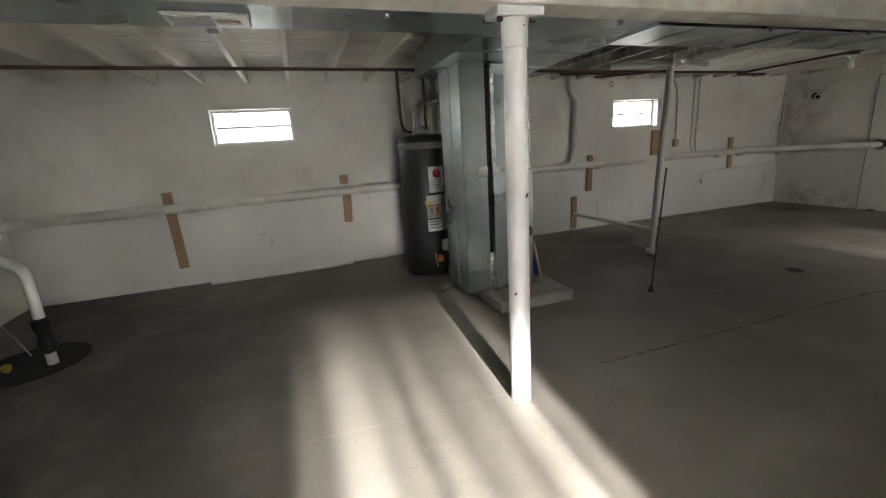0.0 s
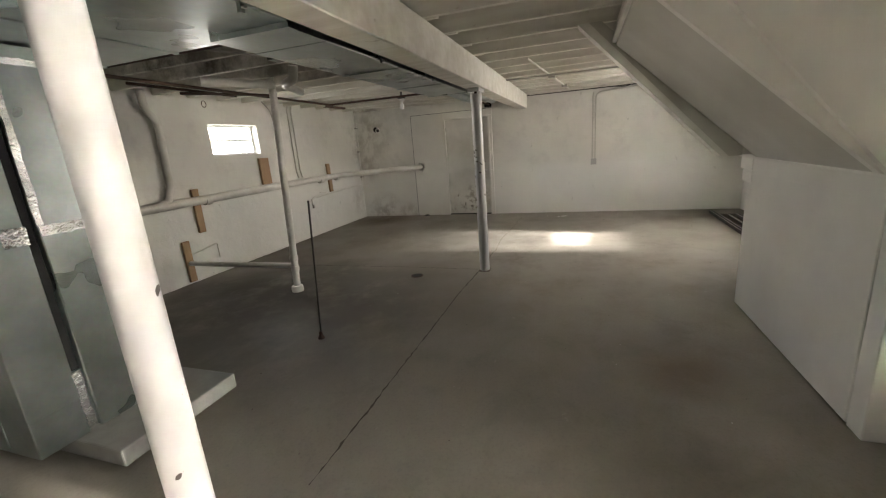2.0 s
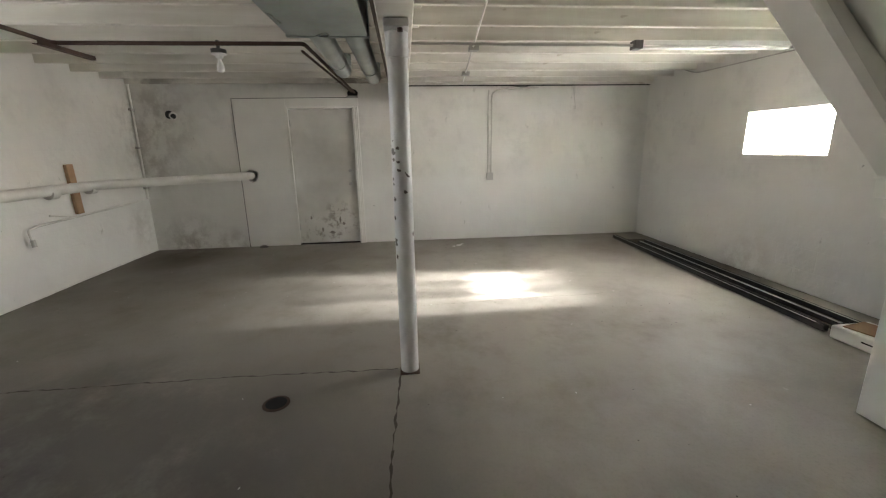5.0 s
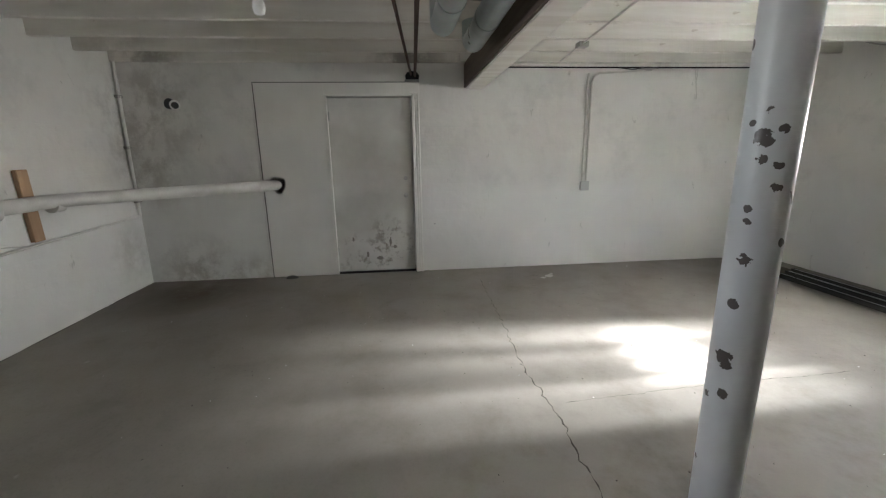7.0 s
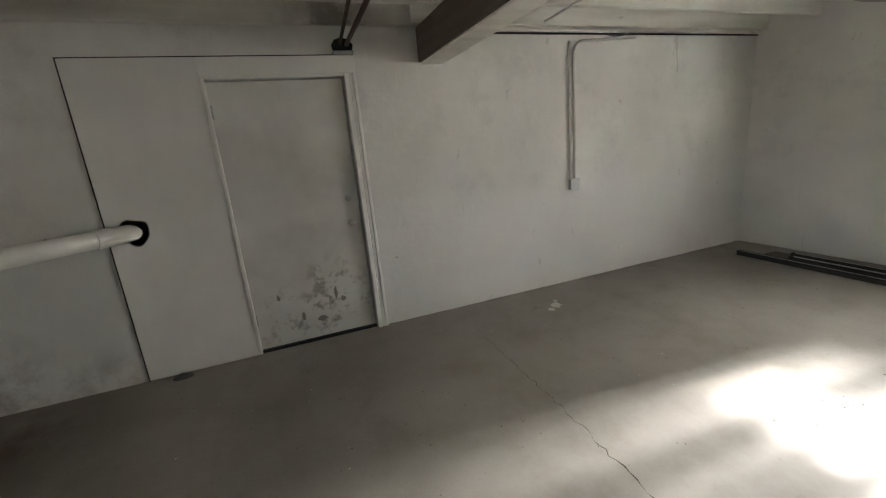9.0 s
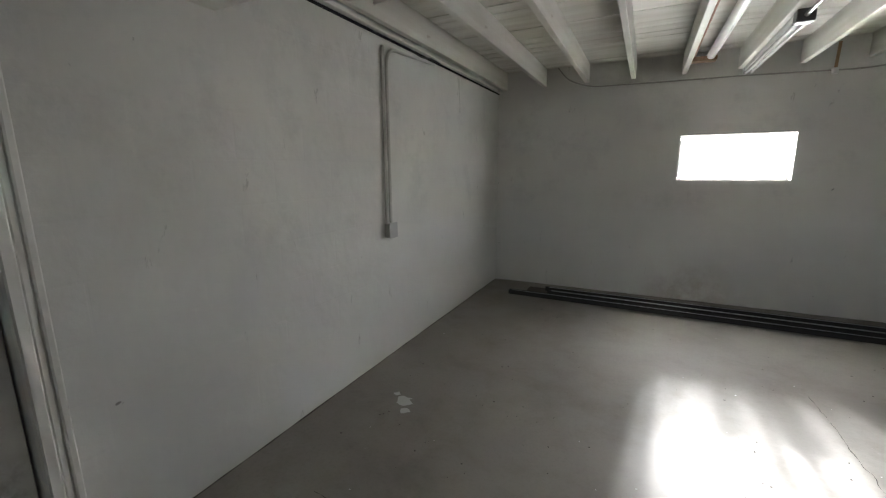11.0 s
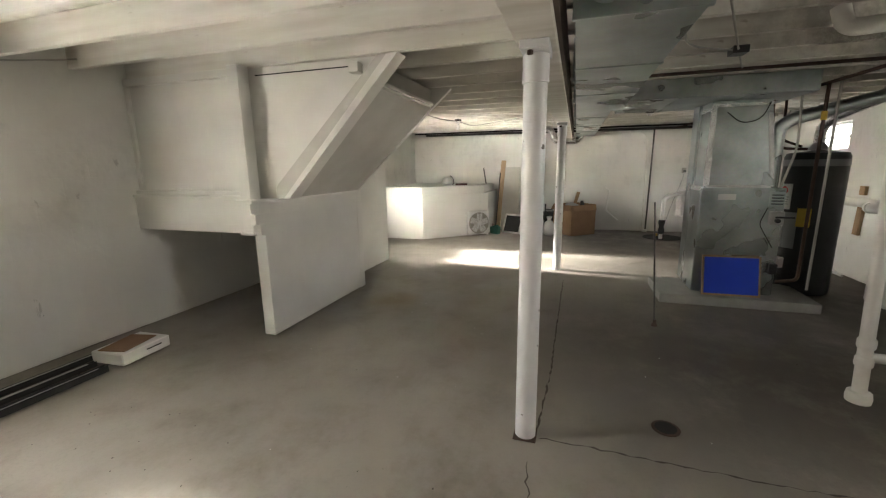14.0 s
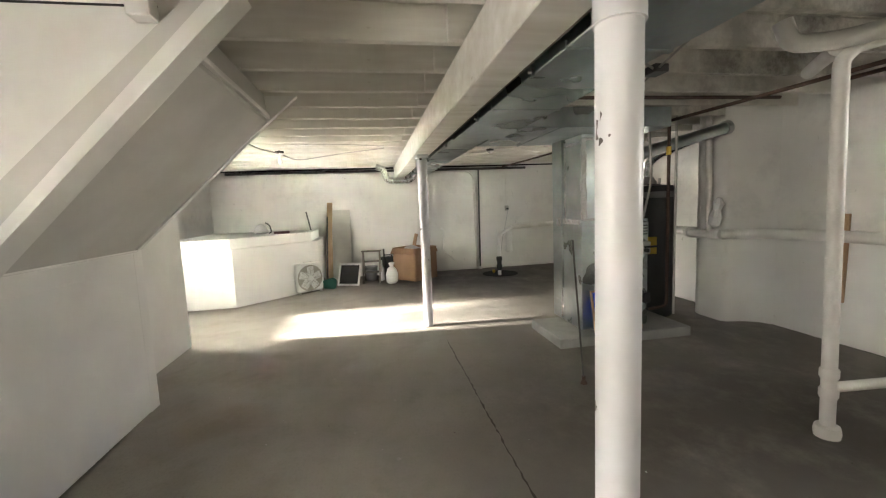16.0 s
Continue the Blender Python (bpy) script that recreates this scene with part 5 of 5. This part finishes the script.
part("check_valve", bm_turn(bm_lathe([(0.04, 0.10), (0.058, 0.12), (0.058, 0.20), (0.046, 0.22), (0.046, 0.28), (0.058, 0.30), (0.058, 0.37), (0.04, 0.38)], 18), pose(-3.06, 3.36, 0)), BLACK_PLASTIC, sp, "black rubber check valve", smooth=40)
part("discharge_pipe", bm_tube([(-3.06, 3.36, 0.37), (-3.06, 3.36, 0.76), (-3.20, 3.44, 0.82), (-3.96, 3.95, 0.90)], 0.036, 0.08, 16), PVC, sp, smooth=45)
part("lower_pipe", bm_cyl((-3.06, 3.36, 0.004), (-3.06, 3.36, 0.11), 0.034, segs=16), PVC, sp, smooth=45)
part("fitting", bm_turn(bm_lathe([(0.015, 0.0), (0.03, 0.02), (0.03, 0.05), (0.015, 0.06)], 14), pose(-3.32, 3.32, 0.01)), YELLOW, sp, "brass coloured fitting", smooth=40)
solid("plastic_wrap", bm_turn(bm_lathe([(0.05, 0.0), (0.11, 0.04), (0.09, 0.18), (0.11, 0.34), (0.07, 0.46), (0.02, 0.52)], 9), pose(-3.75, 3.80, 0.36) @ Matrix.Diagonal((0.6, 0.8, 1, 1))), WHITE_PLASTIC, "crumpled clear plastic hanging by the pump", "wrap")
solid("thin_pipe", bm_tube([(-4.0, 2.35, 0.95), (-4.0, 2.42, 0.9), (-4.0, 2.38, 0.45), (-3.9, 2.62, 0.25)], 0.014, 0.06, 8), PVC, "thin white bent pipe on the wall", "pipe", smooth=45)

# box fan
FM = pose(-2.70, -0.27, 0.0, 0, 0, 35.0)
bf = thing("box_fan", (-2.70, -0.26, 0), "white plastic box fan with round grille, standing on the floor", "fan")
frm = bm_box(-0.10, 0.03, -0.255, 0.255, 0.012, 0.53, 0.05, segs=5)
part("case", bm_turn(frm, FM), WHITE_PLASTIC, bf, smooth=40)
part("opening", bm_turn(bm_turn(bm_lathe([(0.232, 0.0), (0.232, 0.004), (0.0, 0.004)], 32), pose(0.031, 0, 0.265, 0, 90, 0)), FM), FAN_GREY, bf, "dusty beige recess behind the grille")
for i in range(5):
    a = i * 72
    part("blade", bm_turn(bm_turn(bm_box(-0.003, 0.003, -0.055, 0.075, 0.045, 0.205, 0.002), pose(0.040, 0, 0.265, a, 0, 0) @ pose(0, 0, 0, 0, 0, 6)), FM), WHITE_PLASTIC, bf)
for i in range(9):
    r = 0.05 + i * 0.0215
    pts = [FM @ Vector((0.052, r * math.cos(2 * math.pi * k / 24), 0.265 + r * math.sin(2 * math.pi * k / 24))) for k in range(25)]
    part("grille_ring", bm_tube(pts, 0.0026, 0.001, 5, 1), FAN_GREY, bf)
for i in range(8):
    a = math.pi * i / 4
    p = [FM @ Vector((0.053, q * math.cos(a), 0.265 + q * math.sin(a))) for q in (0.045, 0.232)]
    part("grille_spoke", bm_cyl(p[0], p[1], 0.003, segs=6), FAN_GREY, bf)
part("hub", bm_turn(bm_turn(bm_lathe([(0.05, 0.0), (0.05, 0.01), (0.04, 0.014)], 20), pose(0.047, 0, 0.265, 0, 90, 0)), FM), WHITE_PLASTIC, bf, smooth=40)
for yy in (-0.2, 0.2):
    part("foot", bm_turn(bm_box(-0.11, 0.05, yy - 0.015, yy + 0.015, 0.0, 0.02, 0.004), FM), WHITE_PLASTIC, bf)
part("handle", bm_turn(bm_tube([(-0.03, -0.07, 0.525), (-0.03, -0.07, 0.56), (-0.03, 0.07, 0.56), (-0.03, 0.07, 0.525)], 0.009, 0.02, 8), FM), WHITE_PLASTIC, bf, smooth=60)

# leaning things
GREEN = mat("green_plastic", (0.03, 0.16, 0.11), 0.5)
solid("dustpan", bm_turn(bm_prism([(-0.11, 0.0), (0.11, 0.0), (0.13, 0.16), (0.05, 0.20), (-0.13, 0.14)], "x", -0.02, 0.06), pose(-2.97, 0.06, 0.0, 0, 0, -35)), GREEN, "green plastic dustpan lying beside the fan", "dustpan")
sc = thing("framed_screen", (-3.12, 0.37, 0), "black mesh screen in a white frame leaning on the wall", "screen")
SM = pose(-3.08, 0.37, 0.0, 0, -22, -23)
part("mesh", bm_turn(bm_box(-0.006, 0.004, -0.19, 0.19, 0.04, 0.40), SM), BLACK, sc, "black mesh")
for a in ((-0.01, 0.01, -0.225, 0.225, 0.0, 0.035), (-0.01, 0.01, -0.225, 0.225, 0.405, 0.44), (-0.01, 0.01, -0.225, -0.19, 0.036, 0.404), (-0.01, 0.01, 0.19, 0.225, 0.036, 0.404)):
    part("frame_rail", bm_turn(bm_box(*a, 0.003), SM), WHITE_PLASTIC, sc)
solid("leaning_board", bm_turn(bm_box(-0.008, 0.008, -0.20, 0.20, 0.0, 1.46, 0.003), pose(-3.72, 0.24, 0.0, 0, -11, 0)), GREY_WHITE, "tall greyish white board leaning on the wall", "board")
solid("pine_plank", bm_turn(bm_box(-0.012, 0.012, -0.055, 0.055, 0.0, 1.63, 0.003), pose(-3.68, -0.04, 0.0, 0, -12, 0) @ pose(0, 0, 0, -3, 0, 0)), PINE, "tall raw pine plank leaning on the wall", "board")
solid("pine_plank", bm_turn(bm_box(-0.012, 0.012, -0.028, 0.028, 0.0, 1.22, 0.003), pose(-3.55, 0.03, 0.0, 0, -14, 0) @ pose(0, 0, 0, -1, 0, 0)), PINE, "narrow raw pine plank leaning on the wall", "board")
for yy, tl, hh in ((-0.10, -12, 1.5), (-0.05, 2, 1.35)):
    solid("metal_pole", bm_turn(bm_cyl((0, 0, 0), (0, 0, hh), 0.014, segs=8), pose(-3.5, yy, 0.0, 0, -14, 0) @ pose(0, 0, 0, -tl, 0, 0)), DARK_METAL, "thin dark metal pole leaning on the wall", "pole", "leaning poles", smooth=40)
so = thing("step_stool", (-3.25, 0.82, 0), "small grey wooden step stool", "stool")
TM = pose(-3.27, 0.83, 0.0, 0, 0, -8)
for yy in (-0.16, 0.16):
    part("leg", bm_turn(bm_prism([(0.10, 0.0), (0.14, 0.0), (-0.02, 0.60), (-0.06, 0.60)], "y", yy - 0.014, yy + 0.014), TM), GREYWOOD, so)
    part("rear_leg", bm_turn(bm_prism([(-0.20, 0.0), (-0.17, 0.0), (-0.03, 0.58), (-0.06, 0.58)], "y", yy - 0.012, yy + 0.012), TM), GREYWOOD, so)
for zz, xx in ((0.20, 0.06), (0.40, 0.01)):
    part("tread", bm_turn(bm_box(xx - 0.07, xx + 0.05, -0.145, 0.145, zz, zz + 0.022, 0.003), TM), GREYWOOD, so)
part("top", bm_turn(bm_box(-0.10, 0.03, -0.19, 0.19, 0.60, 0.622, 0.004), TM), GREYWOOD, so)
solid("white_bag", bm_turn(bm_lathe([(0.07, 0.0), (0.115, 0.04), (0.12, 0.18), (0.09, 0.28), (0.035, 0.33), (0.06, 0.40), (0.02, 0.41)], 11), pose(-3.0, 1.20, 0.0, 0, 0, 20) @ Matrix.Diagonal((0.8, 1, 1, 1))), WHITE_PLASTIC, "tied white plastic bag on the floor", "bag", smooth=50)
for i, (yy, hh) in enumerate(((1.02, 0.40), (1.08, 0.62))):
    solid("spray_can" if i == 0 else "dark_bottle", bm_turn(bm_lathe([(0.045, 0), (0.05, 0.02), (0.05, hh * 0.6), (0.018, hh * 0.78), (0.018, hh)], 14), pose(-3.42 - 0.1 * i, yy, 0)), GREY_PLASTIC if i == 0 else BLACK_PLASTIC, "upright grey can on the floor" if i == 0 else "tall dark bottle on the floor", "bottle", smooth=40)
CM = pose(-3.42, 1.70, 0.0, 0, 0, 40) @ Matrix.Diagonal((1.25, 1.25, 1.14, 1))
ct = thing("cardboard_carton", (-3.42, 1.68, 0), "large open brown cardboard carton full of odds and ends", "carton")
for a in ((-0.24, 0.24, -0.255, -0.247), (-0.24, 0.24, 0.247, 0.255), (-0.25, -0.242, -0.247, 0.247), (0.242, 0.25, -0.247, 0.247)):
    bm = bm_box(*a, 0.0, 0.56)
    part("side", bm_turn(bm, CM), CARTON, ct)
part("bottom", bm_turn(bm_box(-0.24, 0.24, -0.246, 0.246, 0.0, 0.30), CM), BLACK, ct, "dark contents")
part("flap", bm_turn(bm_box(-0.24, 0.24, 0.0, 0.004, 0.0, 0.11), CM @ pose(0, -0.255, 0.555, 150, 0, 0)), CARTON, ct)
part("flap", bm_turn(bm_box(0.0, 0.004, -0.24, 0.24, 0.0, 0.10), CM @ pose(0.25, 0, 0.555, 0, 160, 0)), CARTON, ct)
solid("grey_box", bm_turn(bm_box(-0.15, 0.15, -0.09, 0.09, 0, 0.14, 0.01), pose(-3.42, 1.66, 0.50, 12, 8, 30)), GREY_PLASTIC, "grey plastic box lying in the carton", "box")
solid("wood_stick", bm_turn(bm_box(-0.035, 0.035, -0.012, 0.012, 0, 0.60, 0.003), pose(-3.55, 1.62, 0.31, -12, 10, 60)), RAWWOOD, "pine stick standing in the carton", "stick")
solid("dark_tool", bm_turn(bm_lathe([(0.03, 0), (0.04, 0.05), (0.05, 0.3), (0.03, 0.42)], 10), pose(-3.30, 1.90, 0.31, 8, 6, 0)), BLACK_PLASTIC, "dark tool standing in the carton", "tool", smooth=40)

bk = thing("bucket", (-3.52, 0.80, 0), "grey plastic bucket behind the step stool", "bucket")
part("pail", bm_turn(bm_lathe([(0.105, 0.0), (0.135, 0.27), (0.142, 0.272), (0.142, 0.285), (0.128, 0.285), (0.10, 0.02), (0.0, 0.02)], 20), pose(-3.52, 0.80, 0)), GREY_PLASTIC, bk, smooth=40)
part("wire_handle", bm_tube([(-3.52, 0.66, 0.27), (-3.44, 0.72, 0.235), (-3.40, 0.80, 0.225), (-3.44, 0.88, 0.235), (-3.52, 0.94, 0.27)], 0.003, 0.05, 6), STEEL, bk, "thin wire handle", smooth=60)
tb = thing("tool_case", (-3.62, 1.12, 0), "black plastic tool case standing by the wall", "case")
part("body", bm_box(-3.72, -3.56, 1.00, 1.32, 0.0, 0.44, 0.02, segs=2), BLACK_PLASTIC, tb, smooth=40)
part("handle", bm_tube([(-3.64, 1.08, 0.43), (-3.64, 1.08, 0.48), (-3.64, 1.24, 0.48), (-3.64, 1.24, 0.43)], 0.010, 0.02, 8), BLACK_PLASTIC, tb, smooth=60)

# things on the ledge
solid("dark_book", bm_turn(bm_box(-0.09, 0.09, -0.13, 0.13, 0, 0.04, 0.004), pose(-2.95, -0.72, 1.06, 0, 0, 15)), mat("dark_red_cover", (0.10, 0.04, 0.04), 0.6), "dark red book lying on the ledge", "book")
solid("plastic_bag", bm_turn(bm_lathe([(0.08, 0.0), (0.13, 0.03), (0.10, 0.12), (0.05, 0.17), (0.01, 0.18)], 9), pose(-3.1, -1.1, 1.06)), WHITE_PLASTIC, "crumpled clear plastic bag on the ledge", "bag", smooth=50)
solid("hand_tool", bm_tube([(-3.05, -0.95, 1.075), (-2.98, -0.9, 1.10), (-3.0, -0.93, 1.22), (-3.1, -1.02, 1.26)], 0.012, 0.03, 8), DARK_METAL, "dark bent hand tool on the ledge", "tool", smooth=50)

# ---- loose things on the floor ----
rod = thing("standing_rod", (1.9, 2.455, 0), "thin rusty rod standing upright from the floor", "rod")
part("rod", bm_cyl((1.9, 2.455, 0.0), (1.897, 2.37, 1.147), 0.0075, segs=10), DARK_METAL, rod, smooth=40)
part("foot", bm_turn(bm_lathe([(0.028, 0), (0.024, 0.015), (0.014, 0.03), (0.014, 0.06)], 12), pose(1.9, 2.455, 0)), RUST, rod, smooth=40)

for y0, y1, x0, x1, wide, high, lip in ((-1.70, -1.62, 7.30, 3.98, 0.042, 0.05, 0.006), (-1.77, -1.70, 7.05, 4.10, 0.034, 0.026, 0.008), (-1.86, -1.79, 6.90, 3.95, 0.036, 0.042, 0.020), (-1.98, -1.93, 6.95, 3.82, 0.034, 0.045, 0.012)):
    L = math.hypot(x0 - x1, y0 - y1)
    M = pose(x0, y0, 0.0, 0, 0, math.degrees(math.atan2(y1 - y0, x1 - x0)))
    t = thing("steel_channel", (x0, y0, 0), "long dark steel channel with a highlight strip on its edge, by the wall", "steel bar", "steel bars on the floor")
    part("web", bm_turn(bm_prism([(-wide / 2, 0.0), (wide / 2, 0.0), (wide / 2, high), (wide / 2 - 0.004, high), (wide / 2 - 0.004, 0.004), (-wide / 2 + 0.004, 0.004), (-wide / 2 + 0.004, high), (-wide / 2, high)], "x", 0, L), M), DARK_SHEET, t)
    # a brighter steel strip draws the highlight along the top edge
    part("highlight_strip", bm_turn(bm_prism([(-wide / 2 - lip / 4, high + 0.0005), (-wide / 2 + lip, high + 0.0005), (-wide / 2 + lip, high + 0.003), (-wide / 2 - lip / 4, high + 0.003)], "x", 0.04, L * 0.98), M), STEEL, t, "bright steel strip for the edge highlight")
solid("floor_dirt", bm_turn(bm_box(0, 3.4, -0.14, 0.16, 0.0, 0.0026), pose(3.75, -1.86, 0.0, 0, 0, -1.0)), CRACK_DIRT, "dark dirt gathered under the steel bars", "dirt", kind="structure")
wb = thing("white_tray", (3.7, -1.72, 0), "flat white box with brown card on top, on the floor", "box")
WM = pose(3.71, -1.73, 0.0, 0, 0, 3)
part("body", bm_turn(bm_box(-0.21, 0.20, -0.16, 0.16, 0.0, 0.095, 0.008), WM), WHITE_PLASTIC, wb)
part("slot", bm_turn(bm_box(-0.13, 0.0, 0.159, 0.162, 0.05, 0.06), WM), BLACK, wb)
part("card", bm_turn(bm_box(-0.15, 0.17, -0.13, 0.10, 0.096, 0.104, 0.002), WM @ pose(0, 0, 0, 0, 0, 9)), CARTON, wb, "torn brown card")
for x, y, r in ((7.22, 0.72, 0.055), (7.16, 0.80, 0.03), (7.30, 0.66, 0.02)):
    bm = bmesh.new()
    edge_ = [(x + r * random.uniform(0.5, 1.3) * math.cos(k * 0.5236), y + r * random.uniform(0.5, 1.3) * math.sin(k * 0.5236)) for k in range(12)]
    bm.faces.new([bm.verts.new((a, b, 0.003)) for a, b in edge_])
    solid("paint_spot", bm, GREY_WHITE, "dried white paint splash on the concrete floor", "stain", "paint splashes", "structure")
fd = thing("floor_drain", (3.55, 2.25, 0), "small dark round floor drain", "drain")
part("ring", bm_turn(bm_lathe([(0.075, 0.0), (0.075, 0.003), (0.06, 0.0045)], 24), pose(3.55, 2.25, 0)), RUST, fd)
part("grate", bm_turn(bm_lathe([(0.058, 0.0), (0.058, 0.006)], 24), pose(3.55, 2.25, 0)), BLACK, fd)


def crack(points, width, jitter, name="floor_crack", step=0.035):
    """A ragged dark joint or crack along a line."""
    bm = bmesh.new()
    last = None
    for (x0, y0), (x1, y1) in zip(points, points[1:]):
        n = max(2, int(math.hypot(x1 - x0, y1 - y0) / step))
        d = Vector((x1 - x0, y1 - y0, 0)).normalized()
        s = Vector((-d.y, d.x, 0))
        for i in range(n + 1):
            k = i / n
            p = Vector((x0 + (x1 - x0) * k, y0 + (y1 - y0) * k, 0.0025)) + s * random.uniform(-jitter, jitter)
            w = width * random.choice((0.15, 0.4, 0.6, 0.8, 1.0, 1.25))
            pair = (bm.verts.new(p + s * w / 2), bm.verts.new(p - s * w / 2))
            if last:
                bm.faces.new((last[0], last[1], pair[1], pair[0]))
            last = pair
    return solid(name, bm, CRACK, "dark ragged crack in the concrete floor", "crack", "floor cracks", "structure")


CRACK = mat("dirt_filled_crack", (0.06, 0.05, 0.04), 0.95)
PALE = mat("pale_filled_crack", (0.34, 0.30, 0.25), 0.95)
crack([(0.55, 1.60), (3.10, 1.585), (3.76, 1.55)], 0.014, 0.005)
crack([(3.84, 1.57), (3.87, 2.6), (3.86, 3.9), (3.83, 5.1)], 0.013, 0.008)
crack([(4.05, 1.52), (4.40, 1.56), (4.80, 1.53), (5.35, 1.58), (5.90, 1.54)], 0.007, 0.016)
crack([(5.90, 1.54), (7.2, 1.50)], 0.004, 0.012)
crack([(5.0, -0.4), (4.96, 0.7), (4.9, 1.45)], 0.0035, 0.008)
crack([(-1.5, 1.62), (-0.10, 1.56)], 0.006, 0.010).data.materials[0] = PALE
for pts, w in (([(7.644, -2.2), (7.644, 2.08)], 0.010), ([(7.3, 5.122), (-4.0, 5.122)], 0.012), ([(-4.042, 5.0), (-4.042, 0.0)], 0.012), ([(7.5, -2.234), (3.2, -2.234)], 0.010)):
    crack(pts, w, 0.003, "wall_foot_joint", 0.12)

# grit and paint flakes on the floor
for nm, m_, count, areas in (("floor_grit", CRACK, 260, ((4.2, 7.4, -1.3, 3.6), (-1.5, 3.5, -0.6, 4.8))), ("paint_flakes", WHITE_PLASTIC, 60, ((4.0, 7.5, -1.2, 4.8), (1.2, 3.8, -0.6, 3.2)))):
    bm = bmesh.new()
    for i in range(count):
        a = areas[i % 5 == 4]
        x, y = random.uniform(a[0], a[1]), random.uniform(a[2], a[3])
        r = random.uniform(0.0018, 0.0055)
        n = random.choice((4, 5, 6))
        t0 = random.uniform(0, 6)
        ring = [bm.verts.new((x + r * random.uniform(0.5, 1.6) * math.cos(t0 + 6.283 * k / n), y + r * random.uniform(0.5, 1.2) * math.sin(t0 + 6.283 * k / n), 0.001)) for k in range(n)]
        top = bm.verts.new((x, y, 0.003 + r * 0.4))
        for k in range(n):
            bm.faces.new((ring[k], ring[(k + 1) % n], top))
    solid(nm, bm, m_, "scattered grit on the concrete floor" if nm == "floor_grit" else "scattered white paint flakes on the floor", "grit", kind="stuff")
